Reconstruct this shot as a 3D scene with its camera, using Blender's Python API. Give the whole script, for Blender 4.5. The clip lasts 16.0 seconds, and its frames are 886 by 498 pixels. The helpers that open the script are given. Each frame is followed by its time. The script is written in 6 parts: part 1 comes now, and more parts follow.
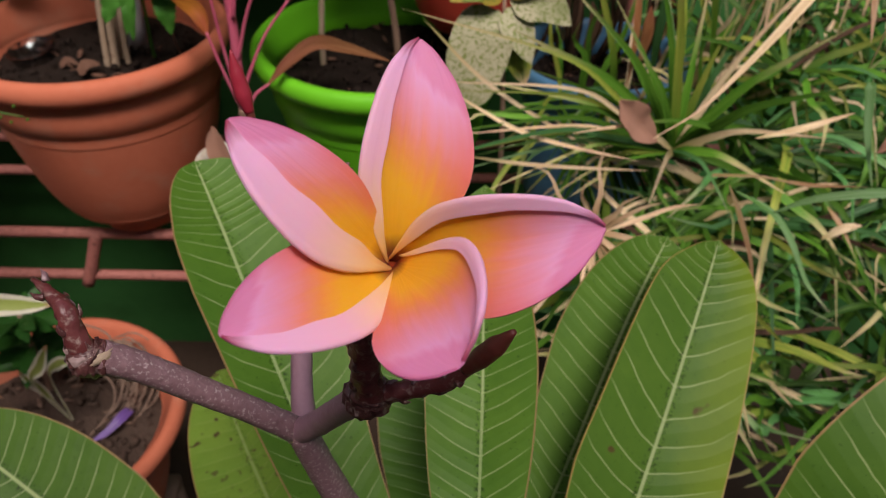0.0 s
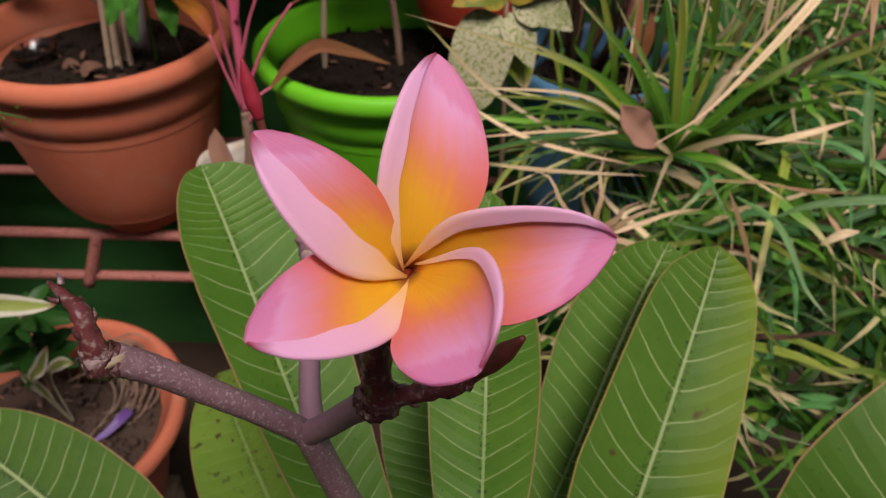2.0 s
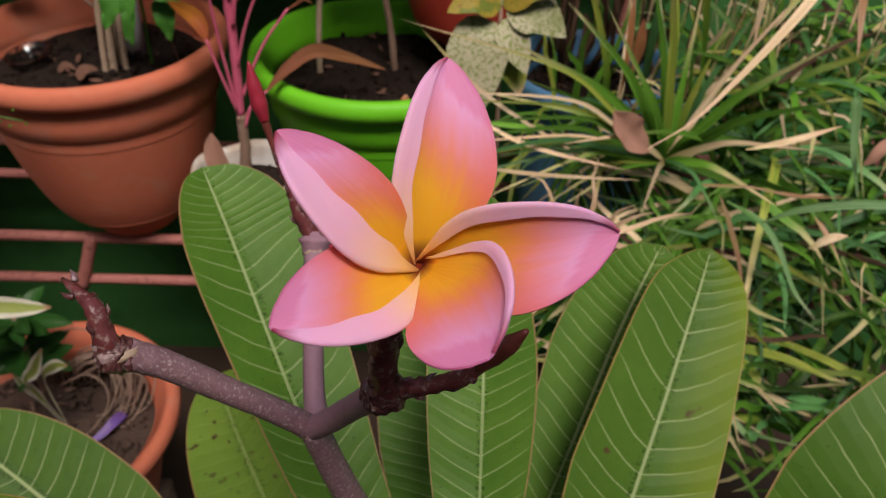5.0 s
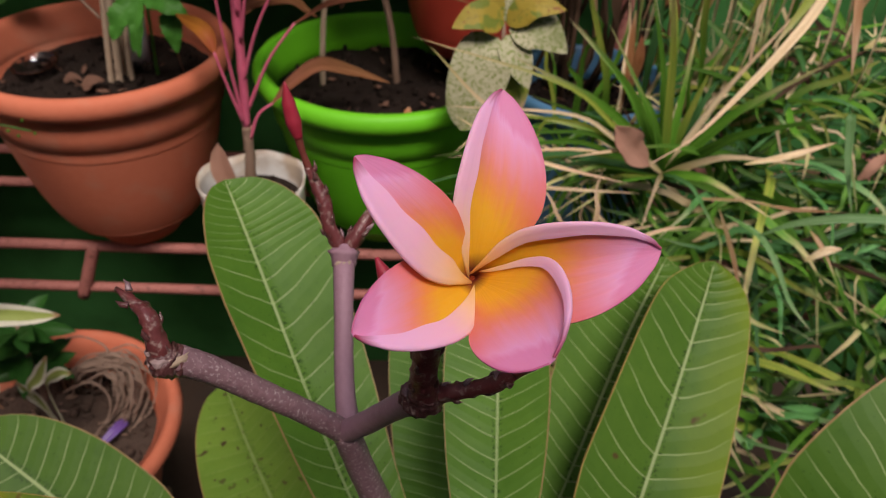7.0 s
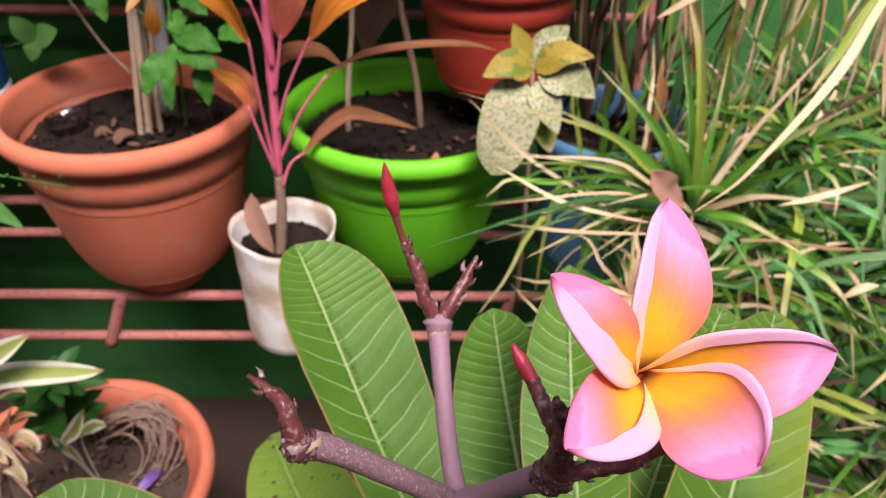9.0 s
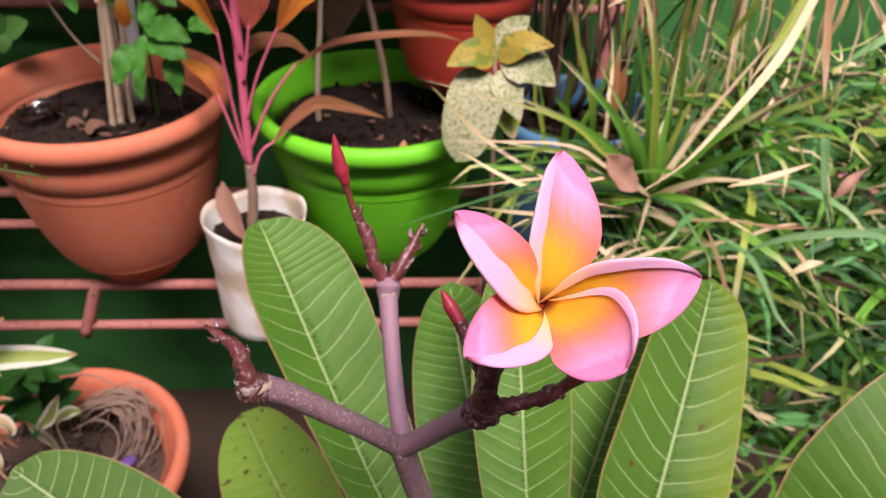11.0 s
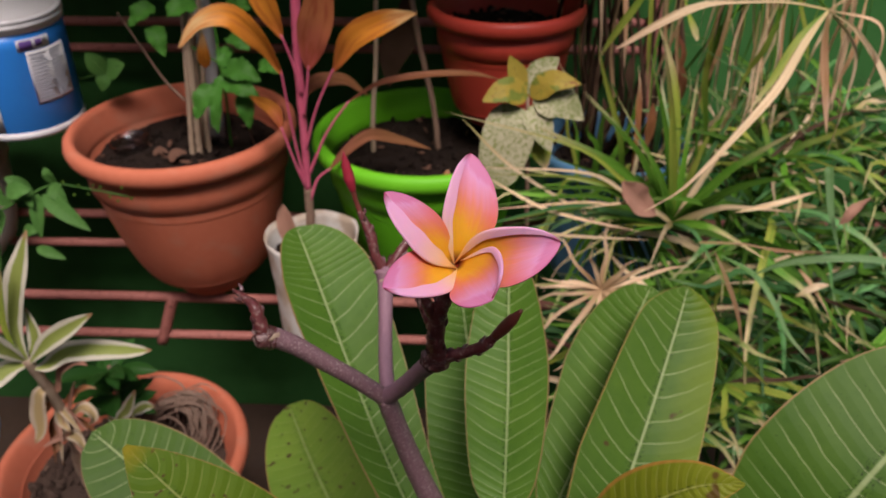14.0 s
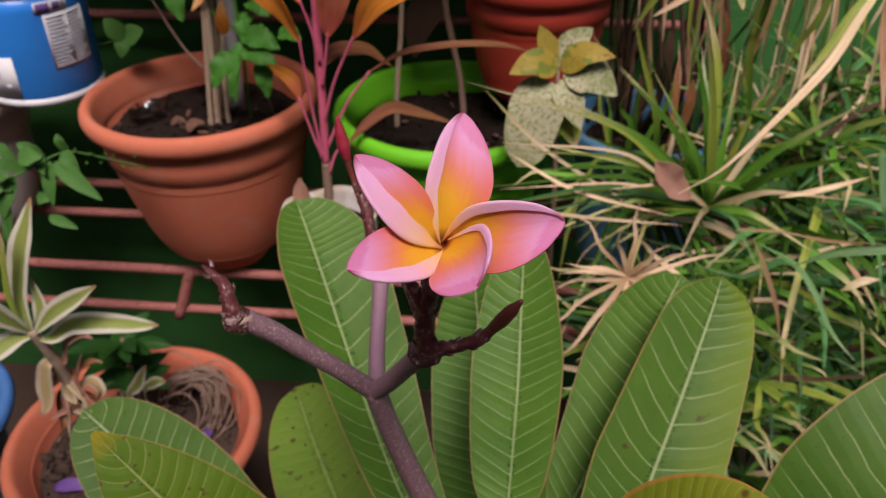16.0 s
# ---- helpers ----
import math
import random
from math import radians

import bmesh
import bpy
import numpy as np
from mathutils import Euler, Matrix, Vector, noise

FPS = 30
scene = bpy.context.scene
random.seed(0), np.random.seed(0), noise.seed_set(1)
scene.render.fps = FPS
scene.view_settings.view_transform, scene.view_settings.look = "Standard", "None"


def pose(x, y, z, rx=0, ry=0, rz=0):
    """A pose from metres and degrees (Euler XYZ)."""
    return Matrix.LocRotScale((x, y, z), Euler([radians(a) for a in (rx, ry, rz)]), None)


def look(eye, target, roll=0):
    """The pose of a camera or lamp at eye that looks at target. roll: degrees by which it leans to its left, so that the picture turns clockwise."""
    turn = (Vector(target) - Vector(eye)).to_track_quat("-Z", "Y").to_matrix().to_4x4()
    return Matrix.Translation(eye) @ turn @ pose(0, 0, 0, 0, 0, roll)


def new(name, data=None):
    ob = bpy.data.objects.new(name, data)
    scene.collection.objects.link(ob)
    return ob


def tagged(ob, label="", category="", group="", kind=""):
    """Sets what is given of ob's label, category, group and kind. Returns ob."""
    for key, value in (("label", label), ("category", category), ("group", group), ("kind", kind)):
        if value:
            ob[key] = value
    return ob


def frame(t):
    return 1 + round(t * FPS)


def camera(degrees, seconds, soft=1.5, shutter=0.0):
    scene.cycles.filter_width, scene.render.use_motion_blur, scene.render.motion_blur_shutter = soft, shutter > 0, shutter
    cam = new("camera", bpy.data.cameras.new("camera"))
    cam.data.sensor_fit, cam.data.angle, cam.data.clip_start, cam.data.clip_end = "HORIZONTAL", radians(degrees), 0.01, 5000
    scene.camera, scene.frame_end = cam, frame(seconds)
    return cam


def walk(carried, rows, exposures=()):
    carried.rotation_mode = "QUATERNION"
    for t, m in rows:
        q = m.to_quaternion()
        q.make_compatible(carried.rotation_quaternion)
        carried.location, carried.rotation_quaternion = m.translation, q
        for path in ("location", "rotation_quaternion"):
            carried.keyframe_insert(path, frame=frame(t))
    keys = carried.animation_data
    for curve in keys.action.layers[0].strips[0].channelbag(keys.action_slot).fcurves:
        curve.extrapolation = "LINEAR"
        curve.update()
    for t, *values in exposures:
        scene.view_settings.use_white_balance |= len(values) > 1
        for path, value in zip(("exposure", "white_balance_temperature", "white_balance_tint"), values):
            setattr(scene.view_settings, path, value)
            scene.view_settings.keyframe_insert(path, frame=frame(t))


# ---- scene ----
cam = camera(60.60, 16.0, 0.9)
PATH = [
    (0, (0.01602, 0.01595, 1.41410), (0.01023, 1.55892, 0.14162), 0.92),
    (0.5, (0.01775, 0.01622, 1.41586), (0.00956, 1.55838, 0.14242), 0.96),
    (1, (0.01410, 0.01472, 1.41613), (0.00485, 1.55637, 0.14208), 1.34),
    (1.5, (0.01364, 0.01527, 1.41615), (0.01337, 1.55863, 0.14412), 1.40),
    (2, (0.01272, 0.01353, 1.41773), (0.01273, 1.55977, 0.14922), 1.39),
    (2.5, (0.00949, 0.01007, 1.41876), (0.00823, 1.55594, 0.14979), 1.41),
    (3, (0.00661, 0.00828, 1.41880), (0.00651, 1.55283, 0.14823), 1.56),
    (3.5, (0.00767, 0.00858, 1.41850), (0.01562, 1.55274, 0.14747), 1.71),
    (4, (0.00907, 0.00935, 1.41886), (0.02707, 1.55619, 0.15120), 1.97),
    (6.5, (0.00528, -0.00198, 1.42580), (0.03476, 1.56184, 0.17936), 2.22),
    (7, (-0.00533, -0.00431, 1.43008), (0.04372, 1.56691, 0.19362), 2.93),
    (7.5, (-0.02479, -0.00704, 1.43974), (0.01571, 1.59794, 0.24711), 1.98),
    (8, (-0.04140, -0.00333, 1.44390), (0.00248, 1.60511, 0.25604), 1.34),
    (8.2, (-0.04364, 0.00078, 1.44544), (0.01288, 1.61808, 0.27021), 1.35),
    (10.3, (-0.04719, -0.00806, 1.45242), (-0.01405, 1.60237, 0.26692), 1.35),
    (10.5, (-0.04733, -0.01018, 1.45367), (-0.02012, 1.59916, 0.26653), 1.14),
    (11, (-0.03205, -0.02933, 1.45314), (0.07272, 1.57932, 0.26939), 2.02),
    (11.5, (-0.01851, -0.08781, 1.44941), (0.05752, 1.51629, 0.25731), 2.44),
    (12, (-0.01870, -0.12964, 1.46986), (0.02801, 1.53115, 0.35649), 2.18),
    (12.5, (-0.01971, -0.13807, 1.47103), (0.03715, 1.52502, 0.36157), 1.24),
    (13, (-0.02018, -0.13881, 1.48201), (0.06771, 1.53490, 0.39070), 1.69),
    (13.5, (-0.00766, -0.12766, 1.48931), (0.01715, 1.54447, 0.39233), 0.03),
    (14, (0.01371, -0.10979, 1.48297), (-0.07768, 1.55515, 0.37860), -0.64),
    (14.5, (0.02511, -0.09506, 1.47198), (-0.17052, 1.54748, 0.34779), -1.24),
    (15, (0.02783, -0.07608, 1.46078), (-0.16193, 1.56223, 0.32944), -1.03),
    (15.5, (0.03212, -0.07292, 1.45948), (-0.13998, 1.56336, 0.32238), -1.16),
    (16, (0.02757, -0.07203, 1.45699), (-0.15058, 1.55792, 0.31178), -0.77),
]
EXPOSURE = [(0, -0.12, 6900, 22), (7.0, -0.12, 6900, 22), (7.5, 0.4, 6600, 19), (8.0, 0.75, 6500, 22), (10.3, 0.84, 6600, 28), (11.0, 0.76, 6600, 28), (11.5, 0.18, 6900, 20), (12.0, 0.2, 7200, 19), (12.5, 0.0, 7200, 19), (13.0, -0.05, 7100, 21), (14.0, -0.05, 6850, 26), (16, -0.02, 6750, 28)]
walk(cam, [(t, look(eye, target, roll)) for t, eye, target, roll in PATH], EXPOSURE)
cam.data.dof.use_dof = True
cam.data.dof.focus_distance = 0.18
cam.data.dof.aperture_fstop = 30.0

# ---- world and light ----
world = bpy.data.worlds.new("sky")
scene.world = world
world.use_nodes = True
wn = world.node_tree.nodes
sky = wn.new("ShaderNodeTexSky")
sky.sky_type = "NISHITA"
sky.sun_disc = False
sky.sun_elevation = radians(58)
sky.sun_rotation = radians(200)
sky.air_density, sky.dust_density, sky.ozone_density = 1.2, 3.0, 1.0
world.node_tree.links.new(sky.outputs["Color"], wn["Background"].inputs["Color"])
wn["Background"].inputs["Strength"].default_value = 0.105
sun_data = bpy.data.lights.new("sun", "SUN")
sun_data.energy, sun_data.angle, sun_data.color = 4.8, radians(24), (1.0, 0.96, 0.9)
sun = new("sun", sun_data)
sun.matrix_world = look((0.8, -2.15, 5.0), (0.1, 0.4, 1.0))


# ---- materials ----
def shader(name, rough=0.6, metal=0.0, spec=0.5):
    m = bpy.data.materials.new(name)
    m.use_nodes = True
    nt = m.node_tree
    b = nt.nodes["Principled BSDF"]
    b.inputs["Roughness"].default_value = rough
    b.inputs["Metallic"].default_value = metal
    b.inputs["Specular IOR Level"].default_value = spec
    return m, nt, b


def node(nt, kind, **inputs):
    n = nt.nodes.new(kind)
    for k, v in inputs.items():
        n.inputs[k.replace("_", " ")].default_value = v
    return n


def ramp(nt, src, *stops):
    r = nt.nodes.new("ShaderNodeValToRGB")
    els = r.color_ramp.elements
    while len(els) < len(stops):
        els.new(0.5)
    for e, (p, c) in zip(els, stops):
        e.position, e.color = p, (*c, 1)
    nt.links.new(src, r.inputs["Fac"])
    return r.outputs["Color"]


def math_node(nt, op, a, b=0.0):
    n = nt.nodes.new("ShaderNodeMath")
    n.operation = op
    for i, v in enumerate((a, b)):
        if isinstance(v, (int, float)):
            n.inputs[i].default_value = v
        else:
            nt.links.new(v, n.inputs[i])
    return n.outputs[0]


def mix(nt, fac, a, b, mode="MIX"):
    n = nt.nodes.new("ShaderNodeMix")
    n.data_type, n.blend_type = "RGBA", mode
    for sock, v in ((n.inputs[0], fac), (n.inputs[6], a), (n.inputs[7], b)):
        if isinstance(v, (int, float)):
            sock.default_value = v
        elif isinstance(v, tuple):
            sock.default_value = (*v, 1)
        else:
            nt.links.new(v, sock)
    return n.outputs[2]


def noise_tex(nt, scale, detail=4.0, coord="Object"):
    tc = nt.nodes.new("ShaderNodeTexCoord")
    n = node(nt, "ShaderNodeTexNoise", Scale=scale, Detail=detail)
    nt.links.new(tc.outputs[coord], n.inputs["Vector"])
    return n.outputs["Fac"]


def bump(nt, b, height, strength=0.3, distance=0.002):
    n = node(nt, "ShaderNodeBump", Strength=strength, Distance=distance)
    nt.links.new(height, n.inputs["Height"])
    nt.links.new(n.outputs["Normal"], b.inputs["Normal"])


def mottled(name, c1, c2, fine=60.0, coarse=6.0, rough=0.6, spec=0.5, metal=0.0, relief=0.3, dirt=None, distance=0.002, clean=0.55):
    """Two-scale varied surface with an optional layer of dirt blotches."""
    m, nt, b = shader(name, rough, metal, spec)
    f, c = noise_tex(nt, fine), noise_tex(nt, coarse, 6.0)
    col = mix(nt, math_node(nt, "MULTIPLY", math_node(nt, "ADD", f, c), 0.5), c1, c2)
    if dirt:
        spots = ramp(nt, noise_tex(nt, coarse * 2.7, 8.0), (clean, (0, 0, 0)), (clean + 0.17, (1, 1, 1)))
        col = mix(nt, math_node(nt, "MULTIPLY", spots, 0.7), col, dirt)
    nt.links.new(col, b.inputs["Base Color"])
    nt.links.new(ramp(nt, c, (0.3, (rough * 0.8,) * 3), (0.7, (min(1, rough * 1.2),) * 3)), b.inputs["Roughness"])
    bump(nt, b, f, relief, distance)
    return m


def leafy(name, c1, c2, vein=None, veins=16, sweep=5.0, edge=None, tip=None, rough=0.45, spots=None, thin=0.2, dry_from=0.78, spot_at=0.66, edge_at=0.978, sunned=None, bold=0.75, relief=0.5, dots=None):
    """A leaf blade, by its own lengthwise (U) and crosswise (V) coordinates: side veins, margin, dry tip."""
    m, nt, b = shader(name, rough + 0.05, spec=0.2)
    uv = nt.nodes.new("ShaderNodeUVMap")
    sep = nt.nodes.new("ShaderNodeSeparateXYZ")
    nt.links.new(uv.outputs["UV"], sep.inputs[0])
    u, v = sep.outputs[0], sep.outputs[1]
    side = math_node(nt, "ABSOLUTE", math_node(nt, "SUBTRACT", math_node(nt, "MULTIPLY", v, 2.0), 1.0))
    n1, n2 = noise_tex(nt, 26.0, 6.0), noise_tex(nt, 160.0, 3.0)
    col = mix(nt, math_node(nt, "ADD", math_node(nt, "MULTIPLY", n1, 0.75), math_node(nt, "MULTIPLY", n2, 0.25)), c1, c2)
    info = nt.nodes.new("ShaderNodeObjectInfo")
    hsv = node(nt, "ShaderNodeHueSaturation")
    nt.links.new(math_node(nt, "ADD", math_node(nt, "MULTIPLY", info.outputs["Random"], 0.3), 0.85), hsv.inputs["Value"])
    nt.links.new(col, hsv.inputs["Color"])
    col = hsv.outputs["Color"]
    height = n2
    if vein:
        wob = math_node(nt, "MULTIPLY", noise_tex(nt, 30.0, 2.0), 0.5)
        curve = math_node(nt, "MULTIPLY", math_node(nt, "POWER", side, 1.25), sweep * 0.16)
        s = math_node(nt, "ADD", math_node(nt, "SUBTRACT", math_node(nt, "MULTIPLY", u, float(veins)), curve), wob)
        d = math_node(nt, "ABSOLUTE", math_node(nt, "SUBTRACT", math_node(nt, "FRACT", s), 0.5))
        line = ramp(nt, d, (0.0, (1, 1, 1)), (0.018, (0.85, 0.85, 0.85)), (0.042, (0, 0, 0)))
        fade = ramp(nt, side, (0.72, (1.0,) * 3), (0.97, (0.2,) * 3))
        line = mix(nt, 1.0, line, fade, "MULTIPLY")
        mid = ramp(nt, side, (0.0, (1, 1, 1)), (0.014, (1, 1, 1)), (0.034, (0, 0, 0)))
        shade = ramp(nt, d, (0.0, (0, 0, 0)), (0.5, (1, 1, 1)))
        col = mix(nt, math_node(nt, "MULTIPLY", line, bold), col, vein)
        col = mix(nt, math_node(nt, "MULTIPLY", mid, 0.9), col, vein)
        beside = ramp(nt, side, (0.02, (0,) * 3), (0.04, (1,) * 3), (0.07, (1,) * 3), (0.13, (0,) * 3))
        scurf = ramp(nt, noise_tex(nt, 620.0, 3.0), (0.53, (0,) * 3), (0.60, (1,) * 3))
        col = mix(nt, math_node(nt, "MULTIPLY", math_node(nt, "MULTIPLY", beside, scurf), 0.7), col, tuple(c * 0.22 for c in c1))
        fleck = ramp(nt, noise_tex(nt, 520.0, 3.0), (0.66, (0, 0, 0)), (0.72, (1, 1, 1)))
        col = mix(nt, math_node(nt, "MULTIPLY", fleck, 0.45), col, tuple(c * 0.3 for c in c1))
        height = math_node(nt, "ADD", math_node(nt, "MULTIPLY", shade, relief), math_node(nt, "MULTIPLY", n2, 0.22))
    if sunned:
        col = mix(nt, math_node(nt, "MULTIPLY", ramp(nt, math_node(nt, "ADD", v, math_node(nt, "MULTIPLY", math_node(nt, "SUBTRACT", n1, 0.5), 0.4)), (0.62, (0,) * 3), (1.0, (1,) * 3)), 0.75), col, sunned)
    if spots:
        sp = ramp(nt, noise_tex(nt, 55.0, 2.0), (spot_at, (0, 0, 0)), (spot_at + 0.04, (1, 1, 1)))
        col = mix(nt, math_node(nt, "MULTIPLY", sp, 0.85), col, spots)
    if dots:
        dot = ramp(nt, noise_tex(nt, 150.0, 1.0), (0.655, (0,) * 3), (0.69, (1,) * 3))
        col = mix(nt, math_node(nt, "MULTIPLY", dot, ramp(nt, u, (0.5, (0,) * 3), (0.75, (0.9,) * 3))), col, dots)
    if edge:
        col = mix(nt, ramp(nt, side, (edge_at, (0, 0, 0)), (min(0.99, edge_at + 0.06), (1, 1, 1))), col, edge)
    if tip:
        dry = ramp(nt, math_node(nt, "ADD", u, math_node(nt, "MULTIPLY", math_node(nt, "SUBTRACT", n1, 0.5), 0.5)), (dry_from, (0, 0, 0)), (dry_from + 0.1, (1, 1, 1)))
        col = mix(nt, dry, col, tip)
    nt.links.new(col, b.inputs["Base Color"])
    bump(nt, b, height, 0.5, 0.0014)
    if thin:
        tr = nt.nodes.new("ShaderNodeBsdfTranslucent")
        nt.links.new(col, tr.inputs["Color"])
        ms = nt.nodes.new("ShaderNodeMixShader")
        ms.inputs[0].default_value = thin
        out = nt.nodes["Material Output"]
        nt.links.new(b.outputs[0], ms.inputs[1])
        nt.links.new(tr.outputs[0], ms.inputs[2])
        nt.links.new(ms.outputs[0], out.inputs["Surface"])
    return m


def petal_material():
    """Yellow throat through orange to pink; the rolled margin (V above 1) shows the pale back."""
    m, nt, b = shader("petal_skin", 0.5, spec=0.3)
    uv = nt.nodes.new("ShaderNodeUVMap")
    sep = nt.nodes.new("ShaderNodeSeparateXYZ")
    nt.links.new(uv.outputs["UV"], sep.inputs[0])
    u, v = sep.outputs[0], sep.outputs[1]
    streaks = nt.nodes.new("ShaderNodeTexNoise")
    streaks.inputs["Scale"].default_value = 1.0
    streaks.inputs["Detail"].default_value = 4.0
    cm = nt.nodes.new("ShaderNodeCombineXYZ")
    nt.links.new(math_node(nt, "MULTIPLY", u, 2.5), cm.inputs[0])
    nt.links.new(math_node(nt, "MULTIPLY", v, 16.0), cm.inputs[1])
    info = nt.nodes.new("ShaderNodeObjectInfo")
    nt.links.new(math_node(nt, "MULTIPLY", info.outputs["Random"], 40.0), cm.inputs[2])
    nt.links.new(cm.outputs[0], streaks.inputs["Vector"])
    st = math_node(nt, "SUBTRACT", streaks.outputs["Fac"], 0.5)
    lean = math_node(nt, "MULTIPLY", math_node(nt, "SUBTRACT", 0.70, v), 0.40)
    t = math_node(nt, "ADD", math_node(nt, "ADD", u, math_node(nt, "MULTIPLY", st, 0.14)), lean)
    face = ramp(nt, t, (0.0, (0.30, 0.03, 0.004)), (0.07, (0.74, 0.22, 0.006)), (0.17, (0.98, 0.54, 0.010)), (0.45, (0.98, 0.52, 0.018)), (0.57, (0.96, 0.37, 0.07)), (0.68, (0.93, 0.31, 0.22)), (0.80, (0.91, 0.35, 0.48)), (0.94, (0.90, 0.41, 0.69)), (1.0, (0.85, 0.30, 0.55)))
    back = ramp(nt, math_node(nt, "ADD", u, math_node(nt, "MULTIPLY", st, 0.1)), (0.0, (0.8, 0.28, 0.02)), (0.12, (0.99, 0.68, 0.26)), (0.27, (0.99, 0.70, 0.50)), (0.48, (0.98, 0.57, 0.72)), (0.9, (0.94, 0.51, 0.78)), (1.0, (0.40, 0.03, 0.10)))
    rim = ramp(nt, v, (0.0, (0.75,) * 3), (0.05, (0.0,) * 3))
    face = mix(nt, math_node(nt, "MULTIPLY", rim, ramp(nt, u, (0.45, (0,) * 3), (0.8, (1,) * 3))), face, (0.72, 0.16, 0.36))
    flush = math_node(nt, "MULTIPLY", ramp(nt, v, (0.02, (0.6,) * 3), (0.26, (0.0,) * 3)), ramp(nt, u, (0.15, (0,) * 3), (0.3, (1,) * 3), (0.55, (1,) * 3), (0.8, (0,) * 3)))
    face = mix(nt, flush, face, (0.88, 0.17, 0.13))
    face = mix(nt, ramp(nt, u, (0.05, (1,) * 3), (0.15, (0,) * 3)), face, (0.20, 0.022, 0.004))
    flap = ramp(nt, v, (0.775, (0, 0, 0)), (0.79, (1, 1, 1)))
    col = mix(nt, flap, face, back)
    col = mix(nt, math_node(nt, "MULTIPLY", noise_tex(nt, 900.0, 2.0), 0.07), col, (0.9, 0.55, 0.6))
    nt.links.new(col, b.inputs["Base Color"])
    b.inputs["Subsurface Weight"].default_value = 0.15
    b.inputs["Subsurface Radius"].default_value = (0.004, 0.002, 0.001)
    bump(nt, b, streaks.outputs["Fac"], 0.25, 0.0006)
    tr = nt.nodes.new("ShaderNodeBsdfTranslucent")
    nt.links.new(col, tr.inputs["Color"])
    ms = nt.nodes.new("ShaderNodeMixShader")
    ms.inputs[0].default_value = 0.20
    nt.links.new(b.outputs[0], ms.inputs[1])
    nt.links.new(tr.outputs[0], ms.inputs[2])
    nt.links.new(ms.outputs[0], nt.nodes["Material Output"].inputs["Surface"])
    return m


TERRA = mottled("terracotta_plastic", (0.50, 0.130, 0.066), (0.62, 0.195, 0.110), 90, 7, 0.72, 0.25, relief=0.1, dirt=(0.52, 0.22, 0.14))
TERRA_RED = mottled("red_plastic", (0.44, 0.045, 0.028), (0.52, 0.065, 0.04), 90, 6, 0.45, 0.4, relief=0.08)
LIME = mottled("lime_plastic", (0.10, 0.48, 0.012), (0.14, 0.56, 0.02), 90, 6, 0.55, 0.3, relief=0.06)
BLUE = mottled("blue_plastic", (0.045, 0.16, 0.42), (0.07, 0.22, 0.5), 80, 6, 0.45, relief=0.06)
BLUE_GREY = mottled("faded_blue_plastic", (0.06, 0.20, 0.36), (0.10, 0.27, 0.44), 80, 6, 0.5, relief=0.1)
POT_CREAM = mottled("pale_cream_plastic", (0.60, 0.55, 0.50), (0.72, 0.67, 0.61), 60, 7, 0.5, relief=0.1, dirt=(0.45, 0.38, 0.31))
CREAM = mottled("cream_plastic", (0.48, 0.42, 0.36), (0.62, 0.55, 0.48), 60, 5, 0.6, relief=0.1, dirt=(0.3, 0.24, 0.18))
WHITE_OLD = mottled("stained_white_plastic", (0.60, 0.60, 0.56), (0.76, 0.76, 0.72), 60, 7, 0.5, relief=0.15, dirt=(0.42, 0.29, 0.16), clean=0.44)
PVC = mottled("grey_white_plastic", (0.5, 0.5, 0.5), (0.62, 0.62, 0.62), 60, 8, 0.5, relief=0.05)
SOIL = mottled("potting_soil", (0.009, 0.006, 0.0045), (0.032, 0.020, 0.014), 260, 30, 0.95, 0.2, relief=1.0, distance=0.006)
SOIL_DRY = mottled("dry_soil", (0.032, 0.021, 0.016), (0.125, 0.085, 0.063), 180, 22, 0.95, 0.2, relief=1.0, distance=0.006)
RUST = mottled("oxide_painted_steel", (0.26, 0.075, 0.055), (0.44, 0.18, 0.15), 180, 45, 0.7, relief=0.9, dirt=(0.10, 0.035, 0.025))
WALL = mottled("green_wall_paint", (0.018, 0.092, 0.020), (0.032, 0.140, 0.034), 40, 2.2, 0.8, 0.2, relief=0.25, dirt=(0.015, 0.062, 0.014))
FLOOR = mottled("brown_cement", (0.032, 0.019, 0.012), (0.065, 0.041, 0.028), 60, 3, 0.85, 0.3, relief=0.5, dirt=(0.04, 0.03, 0.025))
BARK = mottled("plumeria_bark", (0.115, 0.052, 0.060), (0.33, 0.195, 0.215), 420, 320, 0.55, relief=0.6, dirt=(0.55, 0.46, 0.45), distance=0.001)
BARK_PALE = mottled("plumeria_young_bark", (0.23, 0.118, 0.150), (0.37, 0.215, 0.262), 300, 40, 0.6, relief=0.4, distance=0.001)
SCAR_PALE = mottled("pale_scar_tissue", (0.16, 0.075, 0.075), (0.50, 0.39, 0.36), 500, 240, 0.6, relief=0.8, distance=0.001)
KNOT = mottled("leaf_scar_bark", (0.03, 0.010, 0.012), (0.17, 0.06, 0.055), 420, 200, 0.32, relief=0.9, distance=0.001, dirt=(0.44, 0.34, 0.29))
THROAT = mottled("deep_red_throat", (0.20, 0.022, 0.008), (0.30, 0.045, 0.012), 300, 90, 0.8, 0.1, relief=0.2)
BUD = mottled("red_bud", (0.28, 0.012, 0.028), (0.42, 0.035, 0.06), 260, 60, 0.4, relief=0.3, distance=0.001)
BUD_DARK = mottled("brown_bud", (0.09, 0.022, 0.016), (0.24, 0.055, 0.04), 260, 60, 0.4, relief=0.3, distance=0.001)
